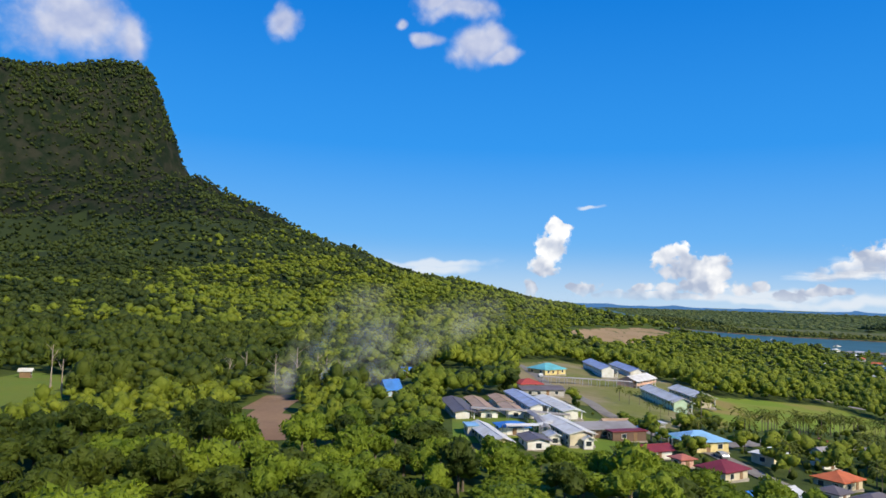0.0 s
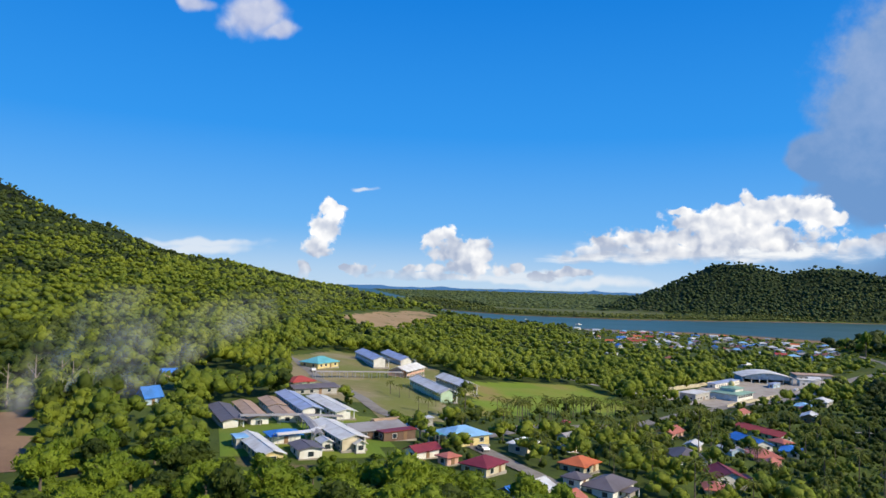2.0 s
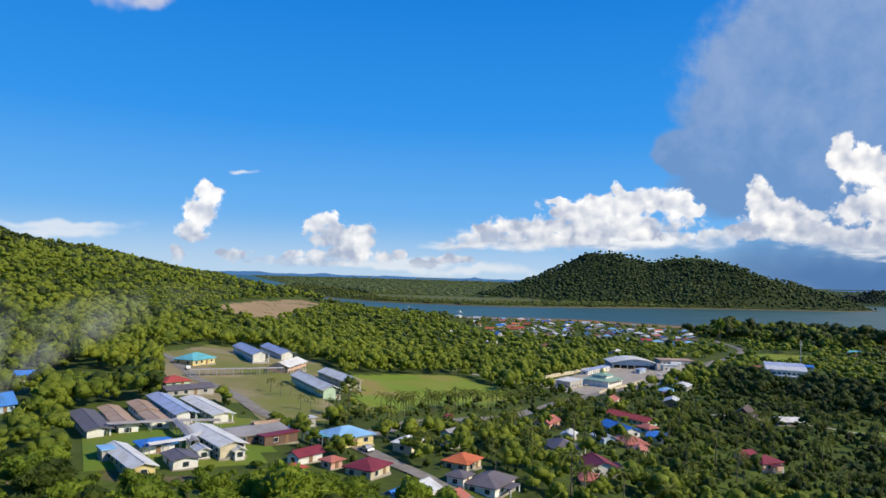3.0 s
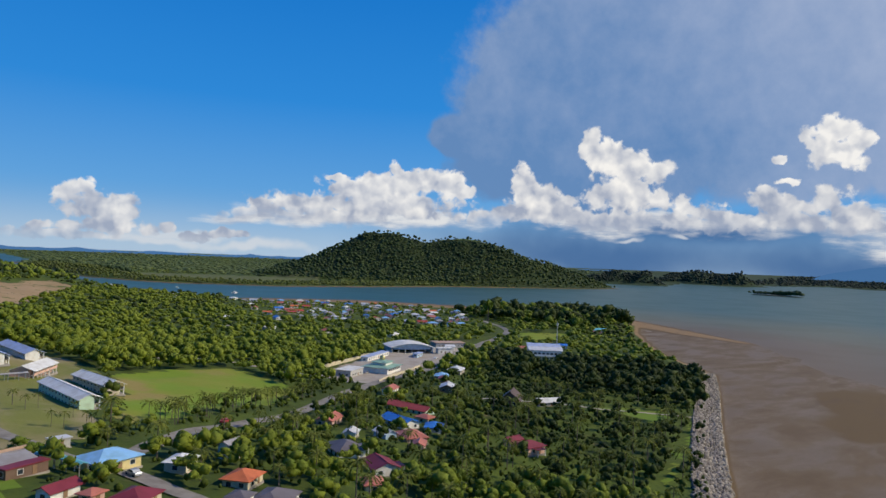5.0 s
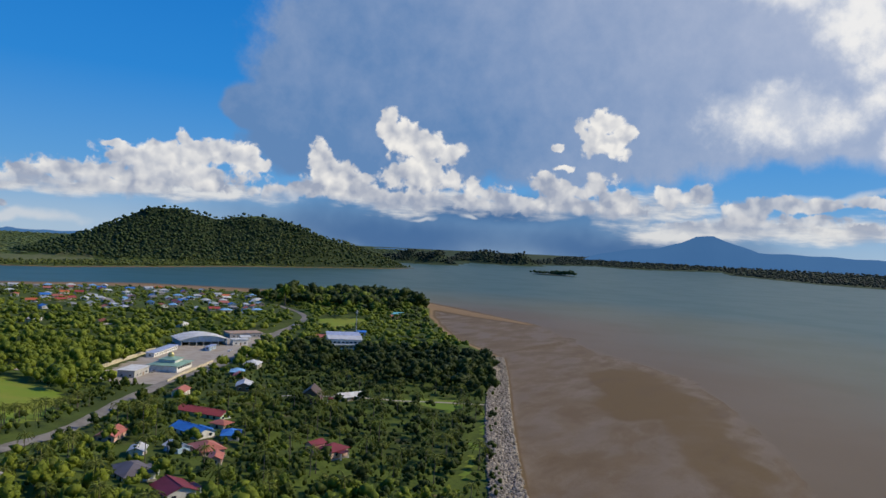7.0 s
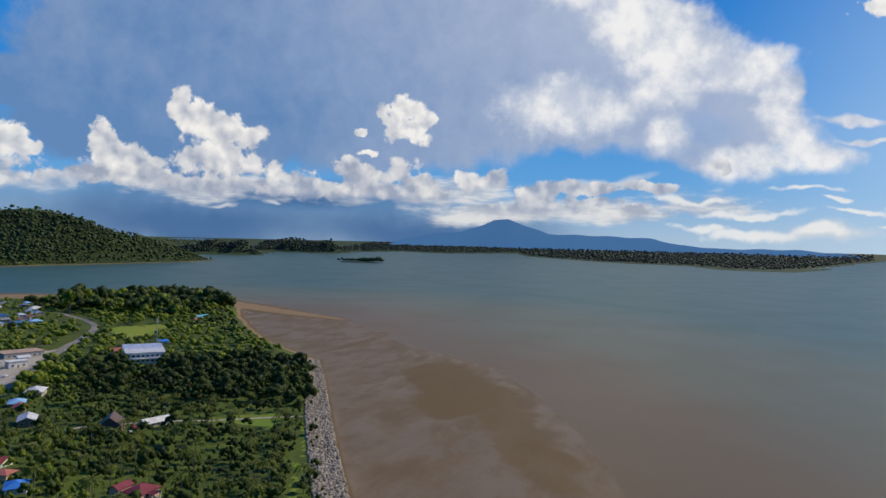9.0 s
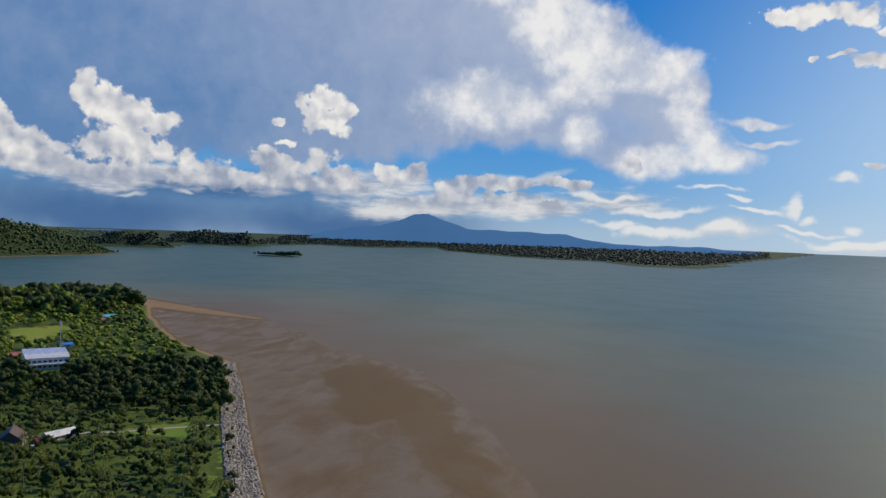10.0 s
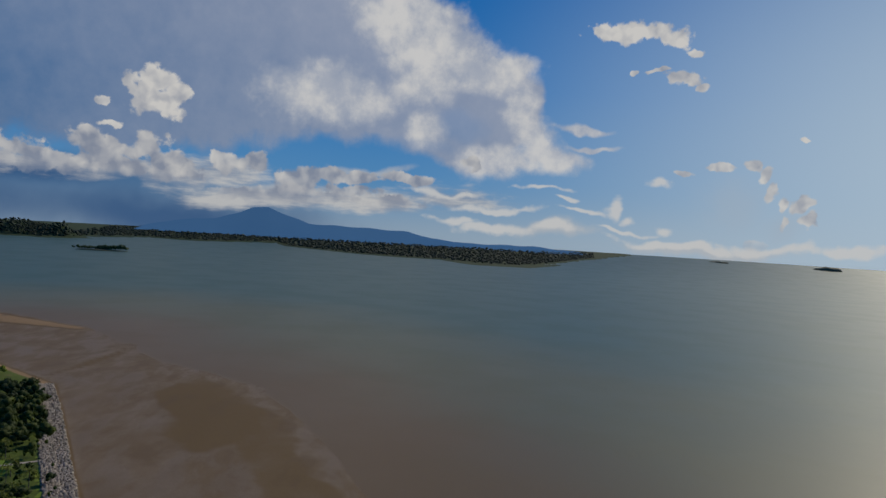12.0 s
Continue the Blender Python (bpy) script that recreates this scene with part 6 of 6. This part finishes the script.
# bare dead trees by the clearings
for x, y, h in ((-104, 190, 11), (-118, 210, 13), (-60, 215, 13), (-52, 220, 12), (-46, 224, 14), (-40, 228, 12), (-36, 222, 11), (-66, 218, 10), (-31, 216, 10)):
    ob = thing("dead_tree", "bare pale dead tree with a few forked boughs", "tree", pose(x, y, ground_at(x, y), 0, 0, x * 7), "dead trees")
    rr = np.random.RandomState(int(h * 10 + abs(x)))
    part("trunk", stem(0.28, 0.10, h), painted("dead_wood", (0.34, 0.28, 0.22), 0.9, 0.3) if "dead_wood" not in bpy.data.materials else bpy.data.materials["dead_wood"], ob)
    for i in range(5):
        v, f = stem(0.10, 0.03, 3.2)
        a, lean = i * 1.3 + rr.rand(), 0.6 + 0.5 * rr.rand()
        part("bough", ([(q0 + math.cos(a) * lean * q2, q1 + math.sin(a) * lean * q2, h * (0.5 + 0.09 * i) + q2 * 0.8) for q0, q1, q2 in v], f), bpy.data.materials["dead_wood"], ob)

# thin smoke drifting from the burnt clearing
SMOKE, g, s = surface("thin_smoke", 1.0)
s.inputs["Base Color"].default_value, s.inputs["Specular IOR Level"].default_value = (0.72, 0.76, 0.82, 1), 0.0
fade = g.node("ShaderNodeAttribute")
fade.attribute_name = "thickness"
curl = g.span(g.noise(g.vec("MULTIPLY", place_of(g), (1.0, 1.0, 0.6)), 0.06, 5.0, 0.6), 0.34, 0.70)
g.feed(s.inputs["Alpha"], g.math("MULTIPLY", fade.outputs["Fac"], curl))
plume = thing("smoke_plume", "thin blue-white smoke drifting up from a burnt clearing", "smoke", pose(-40, 196, ground_at(-40, 196)))
for k, (x0, y0, drift, wide, tall, most) in enumerate(((-4, -8, 26, 10, 34, 0.50), (2, 6, 40, 15, 30, 0.42), (14, 14, 60, 22, 34, 0.30))):
    verts, thick = [], []
    for i in range(25):
        for j in range(17):
            u, w = i / 24, j / 16 * 2 - 1
            half = wide * (0.35 + 0.9 * u)
            verts.append((x0 + drift * u ** 1.5 + w * half, y0 + drift * 0.5 * u + 4 * math.sin(2.2 * w + 5 * u + k), 1.0 + tall * u))
            thick.append(most * (1 - w * w) ** 1.5 * min(1.0, 6 * u) * (1 - u) ** 0.8)
    faces = [(i * 17 + j, i * 17 + j + 1, (i + 1) * 17 + j + 1, (i + 1) * 17 + j) for i in range(24) for j in range(16)]
    wisp = part("wisp", (verts, faces), SMOKE, plume)
    wisp.data.attributes.new("thickness", "FLOAT", "POINT").data.foreach_set("value", thick)

# the tall lone tree and dark clump on the point
p = grid_spots(660, 880, 430, 620, 10.0, 81)
p = p[(inside_by(p, SHORE) > 8)]
p, z = stands(p, 8)
size, dusky = mixed_sizes(len(p), 4.5, 12, 16), np.random.RandomState(21).rand(len(p)) > 0.45
scatter("point_trees", MID, np.column_stack([p, z + size * 0.7])[dusky], size[dusky], COASTAL, "tall dark trees on the wooded point", "trees", 16)
scatter("point_trees", MID, np.column_stack([p, z + size * 0.6])[~dusky], size[~dusky] * 0.85, GREEN_FAR, "lighter green trees on the wooded point", "trees", 22)
lone = copy_thing(KINDS[3], pose(640, 548, ground_at(640, 548)))
lone.scale = (1.7, 1.7, 2.9)

# islet and far islands
ISLE = painted("islet_rock", (0.10, 0.11, 0.06), 0.9, 0.3, 20)


def mound(name, x, y, a, b, h, turn, label):
    v, f = ball(3)
    q = v * (1 + 0.12 * np.sin(v[:, :1] * 7 + v[:, 1:2] * 5)) * np.array([a, b, h])
    ob = new(name, raw_mesh(name, q, f, ISLE, True))
    ob.matrix_basis = pose(x, y, float(bowl(np.array([[x, y]]))[0]) - h * 0.25, 0, 0, turn)
    return tagged(ob, label, "island", kind="structure")


mound("islet", 2520, 872, 80, 22, 7, -72, "small wooded islet in the river mouth")
q = np.random.RandomState(91)
pp = np.array([(2520 + t * 24 - s * 5, 872 - t * 74 + s * 12) for t, s in zip(q.uniform(-0.95, 0.95, 90), q.uniform(-1, 1, 90))])
scatter("islet_trees", HAZY, np.column_stack([pp, np.full(len(pp), 6.0)]), 6 + 11 * q.rand(len(pp)) * (0.3 + 0.7 * (pp[:, 1] < 880)), DARKWOOD, "dark trees crowding the islet", "trees", 17)
x, y, _ = polar(125.6, 4700)
mound("far_island", x, y, 80, 45, 26, 30, "distant low island on the sea horizon")
x, y, _ = polar(118.3, 4750)
mound("far_island", x, y, 70, 30, 10, 30, "faint distant island on the sea horizon")

# ---- rock wall along the shore ----
STONE, g, s = surface("armour_stone", 0.95)
pick_rand = g.node("ShaderNodeObjectInfo").outputs["Random"]
isl = g.node("ShaderNodeNewGeometry").outputs["Random Per Island"]
pp = place_of(g)
col = g.mix(g.math("FRACT", g.math("ADD", pick_rand, isl)), (0.13, 0.105, 0.078), (0.40, 0.345, 0.27))
g.feed(s.inputs["Base Color"], g.mix(g.span(g.noise(pp, 1.5, 4.0), 0.45, 0.7, 0.0, 0.6), col, (0.12, 0.10, 0.08)))
bump(g, s, g.noise(pp, 2.0, 4.0), 0.6, 0.1)
bv, bf = ball(1)
q = np.random.RandomState(95)
STONES = [raw_mesh("stone", bv * (1 + 0.22 * q.randn(len(bv), 1)) * np.array([1, 0.8, 0.65]), bf, STONE) for _ in range(6)]
forms = [(bv * (1 + 0.22 * q.randn(len(bv), 1)) * np.array([1, 0.8, 0.65]), bf) for _ in range(6)]
edge = smooth_line([(130, 45), (215, 86), (298, 125), (440, 188), (486, 210)], 0.9)
d = np.gradient(edge, axis=0)
d /= np.linalg.norm(d, axis=1)[:, None]
out_side = np.stack([d[:, 1], -d[:, 0]], 1)
spots = []
for off in np.arange(-9.5, 2.4, 1.15):
    spots.append(edge + out_side * (off + q.uniform(-0.5, 0.5, (len(edge), 1))) + d * q.uniform(-0.4, 0.4, (len(edge), 1)))
spots = np.concatenate(spots)
spots = spots[(spots[:, 0] > 150)]
sd = inside_by(spots, SHORE)
zz = np.maximum(relief(spots)[0], 0.0) + 0.15
nearby = (spots[:, 0] > 196) & (spots[:, 0] < 222)
chosen = np.where(nearby)[0][:300]
wall_ob = tagged(new("rock_wall"), "wall of heaped pale grey armour stones along the shore", "rock wall", kind="structure")
for i in chosen:
    k = 0.55 + 0.45 * q.rand()
    st = new("stone", STONES[i % 6])
    st.parent = wall_ob
    st.matrix_basis = pose(spots[i, 0], spots[i, 1], zz[i], 0, 0, q.rand() * 360) @ Matrix.Diagonal((k, k, k, 1))
others = np.setdiff1d(np.arange(len(spots)), chosen)
rest_ob = scatter("stones", forms, np.column_stack([spots[others], zz[others]]), 0.55 + 0.5 * q.rand(len(others)), STONE, "", "", 18)
rest_ob.parent = wall_ob
for proto_ob in KINDS + SHADED_KINDS + PALMS:
    for child in list(proto_ob.children):
        bpy.data.objects.remove(child)
    bpy.data.objects.remove(proto_ob)
